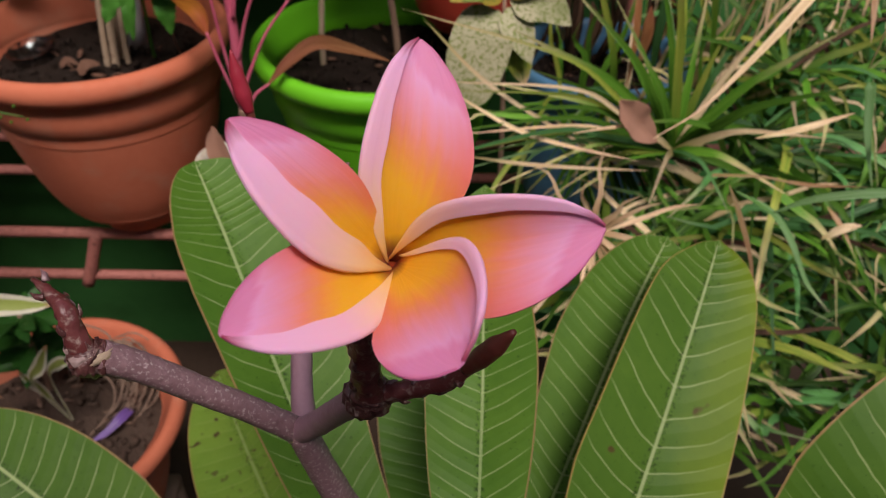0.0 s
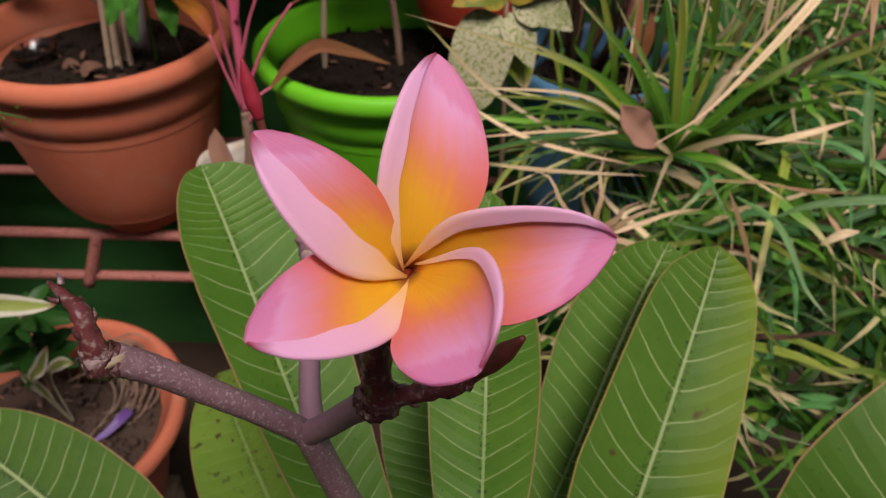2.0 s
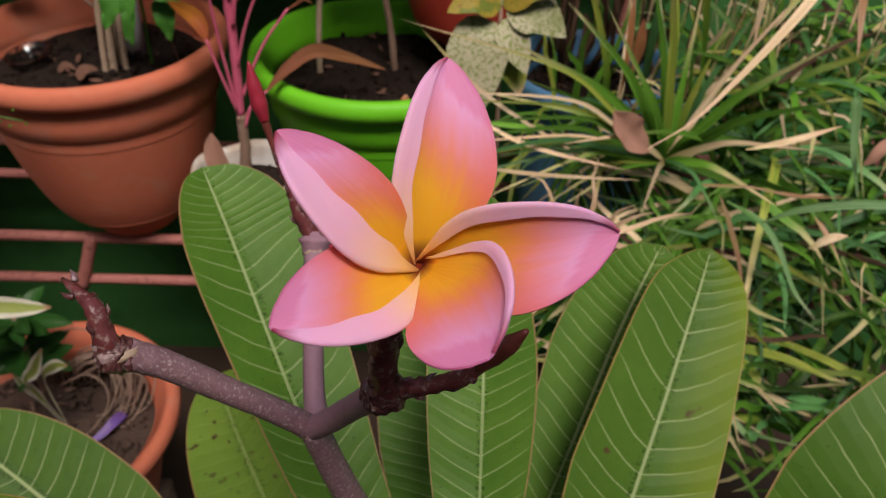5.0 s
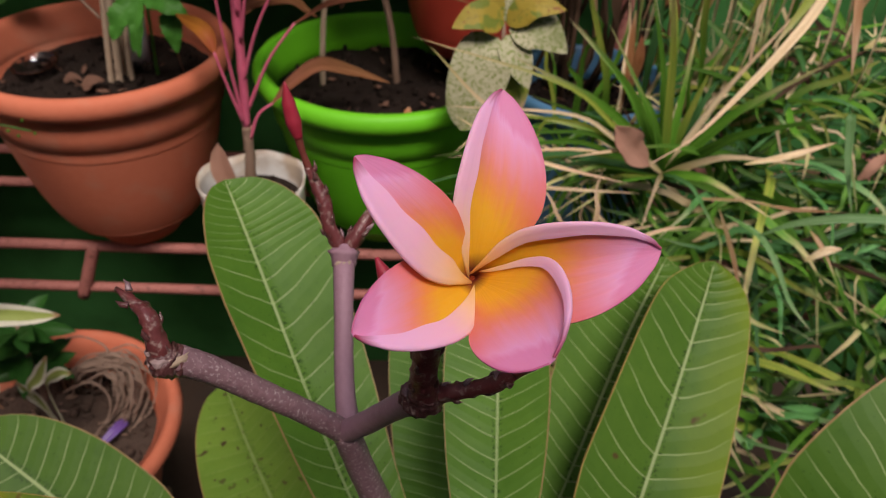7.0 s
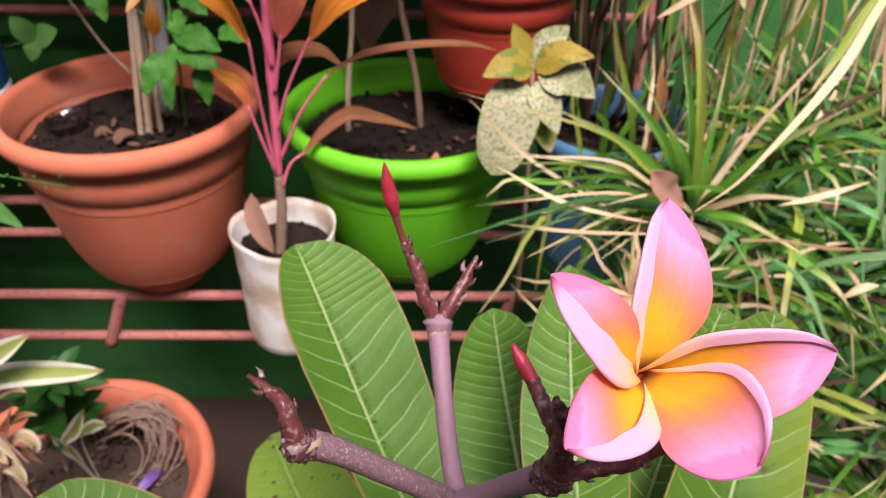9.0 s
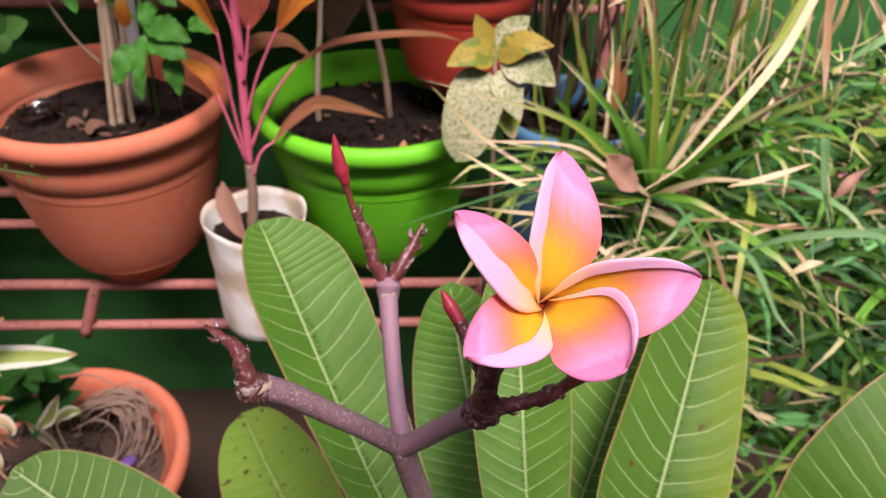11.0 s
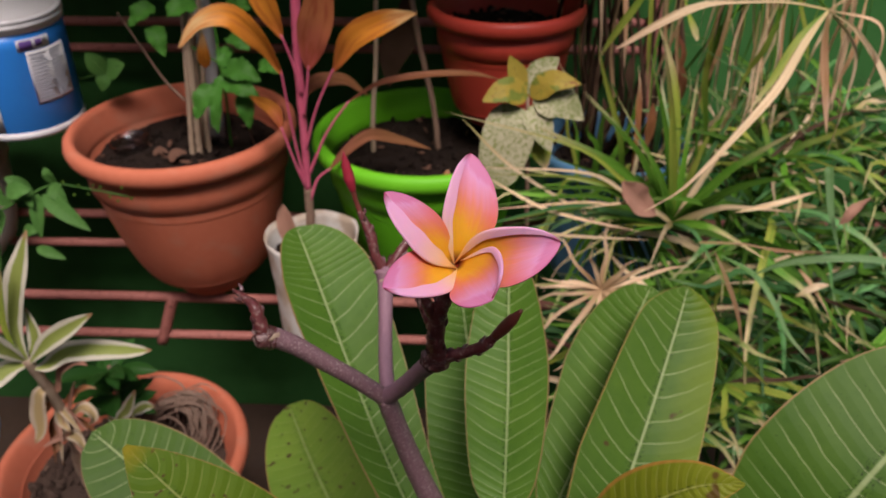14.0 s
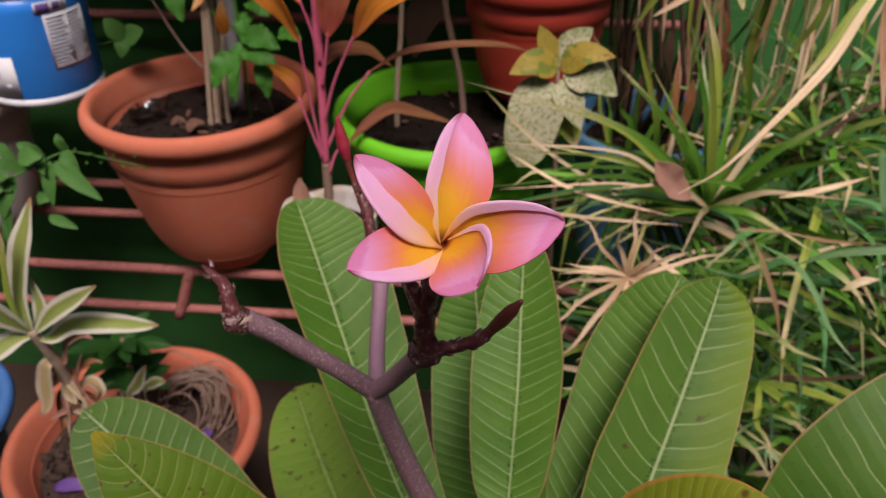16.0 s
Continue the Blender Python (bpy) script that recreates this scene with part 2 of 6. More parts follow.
CANE = mottled("tan_cane", (0.32, 0.23, 0.15), (0.50, 0.39, 0.28), 300, 25, 0.7, relief=0.5, distance=0.001, dirt=(0.18, 0.11, 0.07))
TWIG_DARK = mottled("dark_pipe_paint", (0.02, 0.022, 0.018), (0.05, 0.045, 0.035), 120, 14, 0.6, relief=0.2, dirt=(0.09, 0.06, 0.03))
TWIG = mottled("brown_twig", (0.17, 0.10, 0.065), (0.30, 0.20, 0.14), 300, 30, 0.75, relief=0.5, distance=0.001)
PINKSTEM = mottled("pink_stem", (0.44, 0.05, 0.12), (0.60, 0.15, 0.22), 120, 20, 0.5, relief=0.2, distance=0.001)
ROOTS = mottled("dry_roots", (0.16, 0.100, 0.07), (0.38, 0.27, 0.20), 220, 30, 0.9, relief=0.6, distance=0.001)
PEDICEL = mottled("dark_pedicel", (0.060, 0.012, 0.014), (0.22, 0.055, 0.052), 300, 150, 0.36, relief=0.6, distance=0.001, dirt=(0.42, 0.33, 0.28))
CAN_BLUE = mottled("blue_printed_tin", (0.012, 0.22, 0.74), (0.02, 0.27, 0.80), 60, 5, 0.35, relief=0.03)
CAN_WHITE = mottled("white_printed_tin", (0.62, 0.64, 0.66), (0.72, 0.73, 0.74), 60, 8, 0.4, relief=0.03, dirt=(0.54, 0.51, 0.50), clean=0.60)
CAN_GREY = mottled("smudged_print", (0.36, 0.39, 0.47), (0.52, 0.54, 0.60), 300, 20, 0.5, relief=0.03)
PURPLE = mottled("purple_film", (0.10, 0.05, 0.22), (0.17, 0.09, 0.33), 80, 12, 0.4, relief=0.2)

CLEAR, _nt, _b = shader("clear_plastic", 0.06, spec=0.5)
_b.inputs["Base Color"].default_value = (0.55, 0.56, 0.58, 1)
_b.inputs["Transmission Weight"].default_value = 1.0
_b.inputs["IOR"].default_value = 1.45
PLUM = leafy("plumeria_leaf", (0.040, 0.128, 0.012), (0.118, 0.250, 0.028), (0.40, 0.52, 0.22), 25, 9.0, (0.40, 0.26, 0.11))
PLUM_SUN = leafy("plumeria_leaf_sunned", (0.050, 0.150, 0.014), (0.130, 0.270, 0.028), (0.40, 0.52, 0.22), 27, 10.0, (0.42, 0.30, 0.09), spots=(0.10, 0.05, 0.02), spot_at=0.72, sunned=(0.20, 0.30, 0.010))
PLUM_DARK = leafy("plumeria_leaf_shaded_green", (0.042, 0.135, 0.012), (0.10, 0.235, 0.022), (0.32, 0.46, 0.17), 27, 10.0, (0.30, 0.2, 0.08))
PLUM_YEL = leafy("plumeria_leaf_yellowing", (0.080, 0.200, 0.014), (0.17, 0.27, 0.018), (0.36, 0.42, 0.12), 26, 10.0, (0.46, 0.26, 0.08), spots=(0.09, 0.05, 0.02), spot_at=0.70, tip=(0.34, 0.30, 0.02), dry_from=0.90, dots=(0.10, 0.05, 0.02))
PLUM_GOLD = leafy("plumeria_leaf_golden", (0.14, 0.25, 0.014), (0.32, 0.33, 0.02), (0.42, 0.45, 0.12), 24, 10.0, (0.52, 0.27, 0.05), spots=(0.12, 0.05, 0.015), spot_at=0.69, edge_at=0.88)
PLUM_SPOT = leafy("plumeria_leaf_spotted", (0.105, 0.235, 0.025), (0.21, 0.335, 0.045), (0.28, 0.40, 0.12), 22, 6.0, (0.42, 0.25, 0.1), spots=(0.11, 0.07, 0.03), spot_at=0.70, tip=(0.38, 0.30, 0.20), dry_from=1.02, dots=(0.07, 0.035, 0.02), bold=0.45)


def strap_leaf(name, base, middle, end, streak, rough=0.5, thin=0.2, deep=0.62):
    """A narrow sedge leaf: colour runs from root to tip, with fine lengthwise fibres and brown flecks."""
    m, nt, b = shader(name, rough, spec=0.2)
    uv = nt.nodes.new("ShaderNodeUVMap")
    sep = nt.nodes.new("ShaderNodeSeparateXYZ")
    nt.links.new(uv.outputs["UV"], sep.inputs[0])
    info = nt.nodes.new("ShaderNodeObjectInfo")
    shift = math_node(nt, "MULTIPLY", math_node(nt, "SUBTRACT", info.outputs["Random"], 0.5), 0.5)
    cm = nt.nodes.new("ShaderNodeCombineXYZ")
    nt.links.new(math_node(nt, "MULTIPLY", sep.outputs[0], 3.0), cm.inputs[0])
    nt.links.new(math_node(nt, "MULTIPLY", sep.outputs[1], 7.0), cm.inputs[1])
    nt.links.new(math_node(nt, "MULTIPLY", info.outputs["Random"], 50.0), cm.inputs[2])
    fibre = node(nt, "ShaderNodeTexNoise", Scale=1.0, Detail=5.0)
    nt.links.new(cm.outputs[0], fibre.inputs["Vector"])
    f = math_node(nt, "SUBTRACT", fibre.outputs["Fac"], 0.5)
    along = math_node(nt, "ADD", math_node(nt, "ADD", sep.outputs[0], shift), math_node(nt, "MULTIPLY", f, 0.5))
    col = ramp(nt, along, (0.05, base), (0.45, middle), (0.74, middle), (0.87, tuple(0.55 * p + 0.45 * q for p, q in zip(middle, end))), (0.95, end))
    col = mix(nt, math_node(nt, "MULTIPLY", ramp(nt, fibre.outputs["Fac"], (0.47, (0, 0, 0)), (0.58, (1, 1, 1))), 0.7), col, streak)
    hsv = node(nt, "ShaderNodeHueSaturation")
    nt.links.new(math_node(nt, "ADD", math_node(nt, "MULTIPLY", math_node(nt, "POWER", info.outputs["Random"], 1.2), 1.28 - deep), deep), hsv.inputs["Value"])
    nt.links.new(col, hsv.inputs["Color"])
    nt.links.new(hsv.outputs["Color"], b.inputs["Base Color"])
    bump(nt, b, fibre.outputs["Fac"], 0.3, 0.0006)
    tr = nt.nodes.new("ShaderNodeBsdfTranslucent")
    nt.links.new(hsv.outputs["Color"], tr.inputs["Color"])
    ms = nt.nodes.new("ShaderNodeMixShader")
    ms.inputs[0].default_value = thin
    nt.links.new(b.outputs[0], ms.inputs[1])
    nt.links.new(tr.outputs[0], ms.inputs[2])
    nt.links.new(ms.outputs[0], nt.nodes["Material Output"].inputs["Surface"])
    return m


# The dark root greens put the clump's inner shade into the blade colour.
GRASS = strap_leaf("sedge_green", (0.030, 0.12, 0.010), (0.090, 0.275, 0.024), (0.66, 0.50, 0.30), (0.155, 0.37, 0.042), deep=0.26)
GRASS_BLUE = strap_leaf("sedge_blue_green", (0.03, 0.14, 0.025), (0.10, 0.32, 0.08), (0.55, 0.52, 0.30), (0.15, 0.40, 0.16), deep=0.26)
GRASS_YEL = strap_leaf("sedge_yellowing", (0.09, 0.24, 0.02), (0.32, 0.37, 0.06), (0.62, 0.46, 0.28), (0.12, 0.26, 0.03), deep=0.45)
GRASS_DRY = strap_leaf("sedge_dry", (0.42, 0.38, 0.14), (0.78, 0.64, 0.42), (0.72, 0.52, 0.36), (0.52, 0.36, 0.18), 0.7)
STRAW = strap_leaf("sedge_salmon_straw", (0.50, 0.33, 0.17), (0.80, 0.60, 0.39), (0.72, 0.52, 0.36), (0.54, 0.35, 0.20), 0.7, deep=0.72)
SEDGE_TAN = strap_leaf("sedge_withered_brown", (0.40, 0.30, 0.10), (0.46, 0.25, 0.12), (0.60, 0.40, 0.26), (0.62, 0.44, 0.30), 0.7)
GRASS_PALE = strap_leaf("sedge_grey_green", (0.10, 0.26, 0.05), (0.20, 0.42, 0.15), (0.62, 0.56, 0.36), (0.28, 0.50, 0.24))
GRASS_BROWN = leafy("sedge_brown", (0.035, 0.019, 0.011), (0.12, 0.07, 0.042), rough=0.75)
RIB = mottled("pale_green_rib", (0.19, 0.30, 0.085), (0.27, 0.38, 0.13), 200, 40, 0.5, 0.3, relief=0.1)
BROWNED = leafy("soil_browned_leaf", (0.11, 0.055, 0.036), (0.23, 0.125, 0.085), rough=0.75)
DEAD = leafy("dead_leaf", (0.42, 0.21, 0.14), (0.57, 0.33, 0.24), rough=0.7)
CORDY = strap_leaf("cordyline_orange", (0.50, 0.12, 0.045), (0.56, 0.215, 0.025), (0.50, 0.34, 0.15), (0.40, 0.12, 0.02), 0.6, 0.3)
CORDY_PINK = strap_leaf("cordyline_pink_orange", (0.50, 0.11, 0.08), (0.54, 0.19, 0.075), (0.45, 0.22, 0.10), (0.40, 0.09, 0.04), 0.6, 0.3)
CORDY_DRY = strap_leaf("cordyline_dry", (0.36, 0.13, 0.07), (0.44, 0.20, 0.085), (0.50, 0.32, 0.19), (0.28, 0.10, 0.035), 0.7, 0.2)
FRESH = leafy("fresh_leaf", (0.045, 0.20, 0.025), (0.08, 0.29, 0.04), (0.10, 0.31, 0.05), 9, 3.0, rough=0.45, bold=0.3, relief=0.25)
VINE = leafy("vine_leaf", (0.05, 0.17, 0.035), (0.09, 0.24, 0.05), (0.12, 0.27, 0.07), 7, 3.0, rough=0.5, bold=0.3, relief=0.25)
DARKLEAF = leafy("dark_small_leaf", (0.015, 0.075, 0.012), (0.03, 0.12, 0.02), rough=0.35)
PETAL = petal_material()


def variegated(name, inner, outer, width=0.55):
    m = leafy(name, inner, tuple(c * 1.25 for c in inner), rough=0.5)
    nt = m.node_tree
    b = nt.nodes["Principled BSDF"]
    uv = nt.nodes.new("ShaderNodeUVMap")
    sep = nt.nodes.new("ShaderNodeSeparateXYZ")
    nt.links.new(uv.outputs["UV"], sep.inputs[0])
    side = math_node(nt, "ABSOLUTE", math_node(nt, "SUBTRACT", math_node(nt, "MULTIPLY", sep.outputs[1], 2.0), 1.0))
    side = math_node(nt, "ADD", side, math_node(nt, "MULTIPLY", math_node(nt, "SUBTRACT", noise_tex(nt, 60.0), 0.5), 0.35))
    col = mix(nt, ramp(nt, side, (width, (0, 0, 0)), (width + 0.06, (1, 1, 1))), b.inputs["Base Color"].links[0].from_socket, outer)
    col = mix(nt, ramp(nt, sep.outputs[0], (0.9, (0, 0, 0)), (0.97, (1, 1, 1))), col, (0.42, 0.24, 0.13))
    nt.links.new(col, b.inputs["Base Color"])
    return m


WITHERED = variegated("withering_white_edged_leaf", (0.40, 0.30, 0.14), (0.60, 0.50, 0.36), 0.5)
DRACAENA = variegated("white_edged_leaf", (0.25, 0.31, 0.075), (0.68, 0.66, 0.52), 0.50)


def speckled():
    m = leafy("speckled_leaf", (0.13, 0.20, 0.04), (0.20, 0.25, 0.06), rough=0.5)
    nt = m.node_tree
    b = nt.nodes["Principled BSDF"]
    sp = ramp(nt, noise_tex(nt, 330.0, 5.0), (0.40, (0, 0, 0)), (0.50, (1, 1, 1)))
    big = ramp(nt, noise_tex(nt, 22.0, 2.0), (0.30, (0.25, 0.25, 0.25)), (0.5, (1, 1, 1)))
    col = mix(nt, mix(nt, 1.0, sp, big, "MULTIPLY"), b.inputs["Base Color"].links[0].from_socket, (0.468, 0.452, 0.296))
    nt.links.new(col, b.inputs["Base Color"])
    return m


SPECKLE = speckled()
SPECKLE_YEL = leafy("speckled_yellow_leaf", (0.22, 0.19, 0.025), (0.42, 0.31, 0.05), (0.30, 0.26, 0.05), 9, 3.0, rough=0.5, spots=(0.13, 0.19, 0.03), spot_at=0.55, bold=0.2, relief=0.3, dots=(0.24, 0.10, 0.03))


# ---- mesh helpers ----
def finish(name, bm, material, smooth=True):
    bmesh.ops.recalc_face_normals(bm, faces=bm.faces)
    me = bpy.data.meshes.new(name)
    bm.to_mesh(me)
    bm.free()
    if smooth:
        for p in me.polygons:
            p.use_smooth = True
    me.materials.append(material)
    return me


def part(name, bm, material, parent=None, label="", smooth=True):
    ob = new(name, finish(name, bm, material, smooth))
    if parent is not None:
        ob.parent = parent
    if label:
        tagged(ob, label)
    return ob


def thing(name, label, category, group="", kind=""):
    return tagged(new(name), label, category, group, kind)


def spline(pts, n):
    """Points evenly along a Catmull-Rom curve through pts."""
    p = [Vector(q) for q in pts]
    if len(p) == 2:
        return [p[0].lerp(p[1], i / n) for i in range(n + 1)]
    p = [p[0] * 2 - p[1]] + p + [p[-1] * 2 - p[-2]]
    out = []
    for i in range(n + 1):
        s = i / n * (len(p) - 3)
        k = min(int(s), len(p) - 4)
        t = s - k
        a, b, c, d = p[k:k + 4]
        out.append(0.5 * (2 * b + (c - a) * t + (2 * a - 5 * b + 4 * c - d) * t * t + (3 * b - a - 3 * c + d) * t ** 3))
    return out


def tube(bm, pts, radii, sides=10, n=None, caps=True, wobble=0.0):
    """A round, tapering rod along a curve; radii are spread along it."""
    n = n or max(4, 5 * (len(pts) - 1))
    line = spline(pts, n)
    rings = []
    up = None
    for i, q in enumerate(line):
        d = (line[min(i + 1, n)] - line[max(i - 1, 0)]).normalized()
        if up is None:
            up = d.orthogonal().normalized()
        up = (up - d * up.dot(d)).normalized()
        right = d.cross(up)
        s = i / n * (len(radii) - 1)
        k = min(int(s), len(radii) - 2) if len(radii) > 1 else 0
        r = radii[k] + (radii[min(k + 1, len(radii) - 1)] - radii[k]) * (s - k)
        ring = []
        for j in range(sides):
            a = 2 * math.pi * j / sides
            rr = r * (1 + wobble * noise.noise((q + up * math.cos(a) * r + right * math.sin(a) * r) * 620))
            ring.append(bm.verts.new(q + (up * math.cos(a) + right * math.sin(a)) * rr))
        rings.append(ring)
    for a, b in zip(rings, rings[1:]):
        for j in range(sides):
            bm.faces.new((a[j], a[(j + 1) % sides], b[(j + 1) % sides], b[j]))
    if caps:
        bm.faces.new(rings[0])
        bm.faces.new(rings[-1])
    return bm


def rod(pts, radii, sides=10, n=None, wobble=0.0):
    return tube(bmesh.new(), pts, radii, sides, n, True, wobble)


def lathe(profile, sides=64, wave=0.0, ring_shape=False):
    """A turned shape about z from (radius, height) pairs."""
    bm = bmesh.new()
    rings = []
    for r, z in profile:
        ring = []
        for j in range(sides):
            a = 2 * math.pi * j / sides
            rr = r * (1 + wave * math.sin(3 * a + z * 9))
            ring.append(bm.verts.new((rr * math.cos(a), rr * math.sin(a), z)))
        rings.append(ring)
    for a, b in zip(rings, rings[1:]):
        for j in range(sides):
            bm.faces.new((a[j], a[(j + 1) % sides], b[(j + 1) % sides], b[j]))
    if ring_shape:
        for j in range(sides):
            bm.faces.new((rings[-1][j], rings[-1][(j + 1) % sides], rings[0][(j + 1) % sides], rings[0][j]))
    else:
        bm.faces.new(rings[0])
        bm.faces.new(rings[-1])
    return bm


def box(bm, lo, hi, bevel=0.0):
    lo, hi = Vector(lo), Vector(hi)
    made = bmesh.ops.create_cube(bm, size=1.0, matrix=Matrix.LocRotScale((lo + hi) / 2, None, hi - lo))
    if bevel:
        edges = list({e for v in made["verts"] for e in v.link_edges})
        bmesh.ops.bevel(bm, geom=edges, offset=bevel, segments=2, affect="EDGES")
    return bm


def blade(pts, width, facing, n=14, across=6, shape=None, fold=0.12, wave=0.0, roll=0.0, cup=0.0, seed=0.0, twist=0.0, teeth=0.0, uneven=0.0):
    """A leaf blade along a midrib: facing is roughly where its upper side looks. fold lifts both halves, wave ripples the margin."""
    shape = shape or (lambda u: max(0.02, math.sin(math.pi * u ** 1.22)) ** 0.8)
    bm = bmesh.new()
    uvl = bm.loops.layers.uv.new("UVMap")
    line = spline(pts, n)
    facing = Vector(facing)
    grid = []
    for i, q in enumerate(line):
        u = i / n
        d = (line[min(i + 1, n)] - line[max(i - 1, 0)]).normalized()
        side = d.cross(facing).normalized()
        up = side.cross(d).normalized()
        a = roll + twist * u
        side, up = side * math.cos(a) + up * math.sin(a), up * math.cos(a) - side * math.sin(a)
        w = width / 2 * shape(u) * (1 - teeth * (i % 3) / 2)
        row = []
        for j in range(across + 1):
            v = 2 * j / across - 1
            lift = fold * abs(v) * w - cup * v * v * w + wave * width * abs(v) ** 2 * math.sin(u * 17 + seed * 5 + (v > 0) * 1.7)
            row.append((bm.verts.new(q + side * v * w * (1 - uneven if v < 0 else 1) + up * lift), u, (v + 1) / 2))
        grid.append(row)
    for r0, r1 in zip(grid, grid[1:]):
        for j in range(across):
            quad = (r0[j], r0[j + 1], r1[j + 1], r1[j])
            face = bm.faces.new([c[0] for c in quad])
            for loop, c in zip(face.loops, quad):
                loop[uvl].uv = (c[1], c[2])
    return bm


def lamina(name, bm, material, parent, thickness=0.0008, label=""):
    for e in bm.edges:
        if e.is_boundary:
            e.smooth = False
    ob = part(name, bm, material, parent, label)
    mod = ob.modifiers.new("thickness", "SOLIDIFY")
    mod.thickness, mod.offset = thickness, 0.0
    return ob


STRAP = lambda u: min(1.0, 0.35 + u * 5) * (1 - u ** 2.2) ** 0.9 + 0.01
LANCE = lambda u: max(0.03, math.sin(math.pi * min(1, u * 0.96 + 0.03)) ** 0.9)
BROAD = lambda u: (0.2 + 0.8 * (min(u, 0.6) / 0.6) ** 0.75) * max(0.0, 1 - max(0.0, (u - 0.52) / 0.48) ** 2.6) ** 0.5 + 0.008
OVATE = lambda u: max(0.02, math.sin(math.pi * u ** 0.72) ** 0.8)


# ---- setting ----
def slab(name, lo, hi, material, label, bevel=0.0):
    return tagged(part(name, box(bmesh.new(), lo, hi, bevel), material, None, smooth=False), label, name.split("_")[0], kind="structure")


GROUND_Z = 0.10
slab("ground", (-60, -60, GROUND_Z - 0.3), (60, 60, GROUND_Z), FLOOR, "brown cement terrace floor under the plant rack")
# Unseen wall added behind the camera; its height cuts the frontal sky light.
slab("wall_house", (-6.0, -2.1, GROUND_Z), (6.0, -1.9, 4.4), CREAM, "unseen cream wall added behind the camera to block sky light")
# Unseen wall added on the left to keep fill light off that side.
slab("wall_side", (-2.6, -1.899, GROUND_Z), (-2.4, 1.249, 3.3), CREAM, "unseen cream wall added at the left to reduce fill light")
slab("wall_back", (-4.0, 1.25, GROUND_Z), (4.0, 1.45, 2.3), WALL, "green painted masonry wall behind the plant rack")


pipe = thing("wall_pipe", "thin dark pipe running up the green wall", "pipe")
part("tube", rod([(0.838, 1.235, GROUND_Z), (0.836, 1.236, 1.2), (0.838, 1.235, 2.28)], [0.009, 0.008, 0.009], 10, 20, 0.1), TWIG_DARK, pipe)
for z in (0.7, 1.25, 1.8):
    part("clip", box(bmesh.new(), (0.824, 1.226, z - 0.008), (0.852, 1.2495, z + 0.008), 0.002), RUST, pipe)


# ---- rack ----
def rail(parent, x0, x1, y, z, r=0.008, name="rail"):
    bm = rod([(x0, y, z), ((x0 + x1) / 2, y + 0.002, z - 0.002), (x1, y, z)], [r], 8, 24, 0.10)
    return part(name, bm, RUST, parent)


rack = thing("plant_rack", "rust-coloured welded steel rod plant rack by the green wall", "rack")
for y, heights in ((0.87, (0.728, 0.648)), (1.03, (0.728, 0.79)), (1.18, (1.045, 1.092))):
    for z in heights:
        rail(rack, -1.6, 0.33 if y > 1.1 else 1.5, y, z)
for x in (-1.5, 0.30, 1.4):
    for y in ((1.166,) if x == 0.30 else (0.884, 1.016, 1.166)):
        part("upright", rod([(x, y, GROUND_Z), (x, y, 1.619)], [0.012], 8, 6), RUST, rack)
for x in (-1.05, -0.5, 0.08, 0.62, 1.1):
    part("strut", rod([(x + 0.012, 0.872, 0.730), (x - 0.026, 0.866, 0.632)], [0.0095], 8, 8, 0.1), RUST, rack)
for x in (-1.45, 1.35):
    for z in (0.728, 1.045):
        part("crossbar", rod([(x, 0.865, z), (x, 1.185, z)], [0.007], 8, 6), RUST, rack)
# Unseen boards added overhead to shade the wall and the rear pots.
for y in (0.65, 0.768, 0.886, 1.004, 1.122):
    part("top_board", box(bmesh.new(), (-0.56 if y < 0.7 else -1.6, y - 0.055, 1.62), (0.34, y + 0.055, 1.64), 0.003), TWIG, rack)


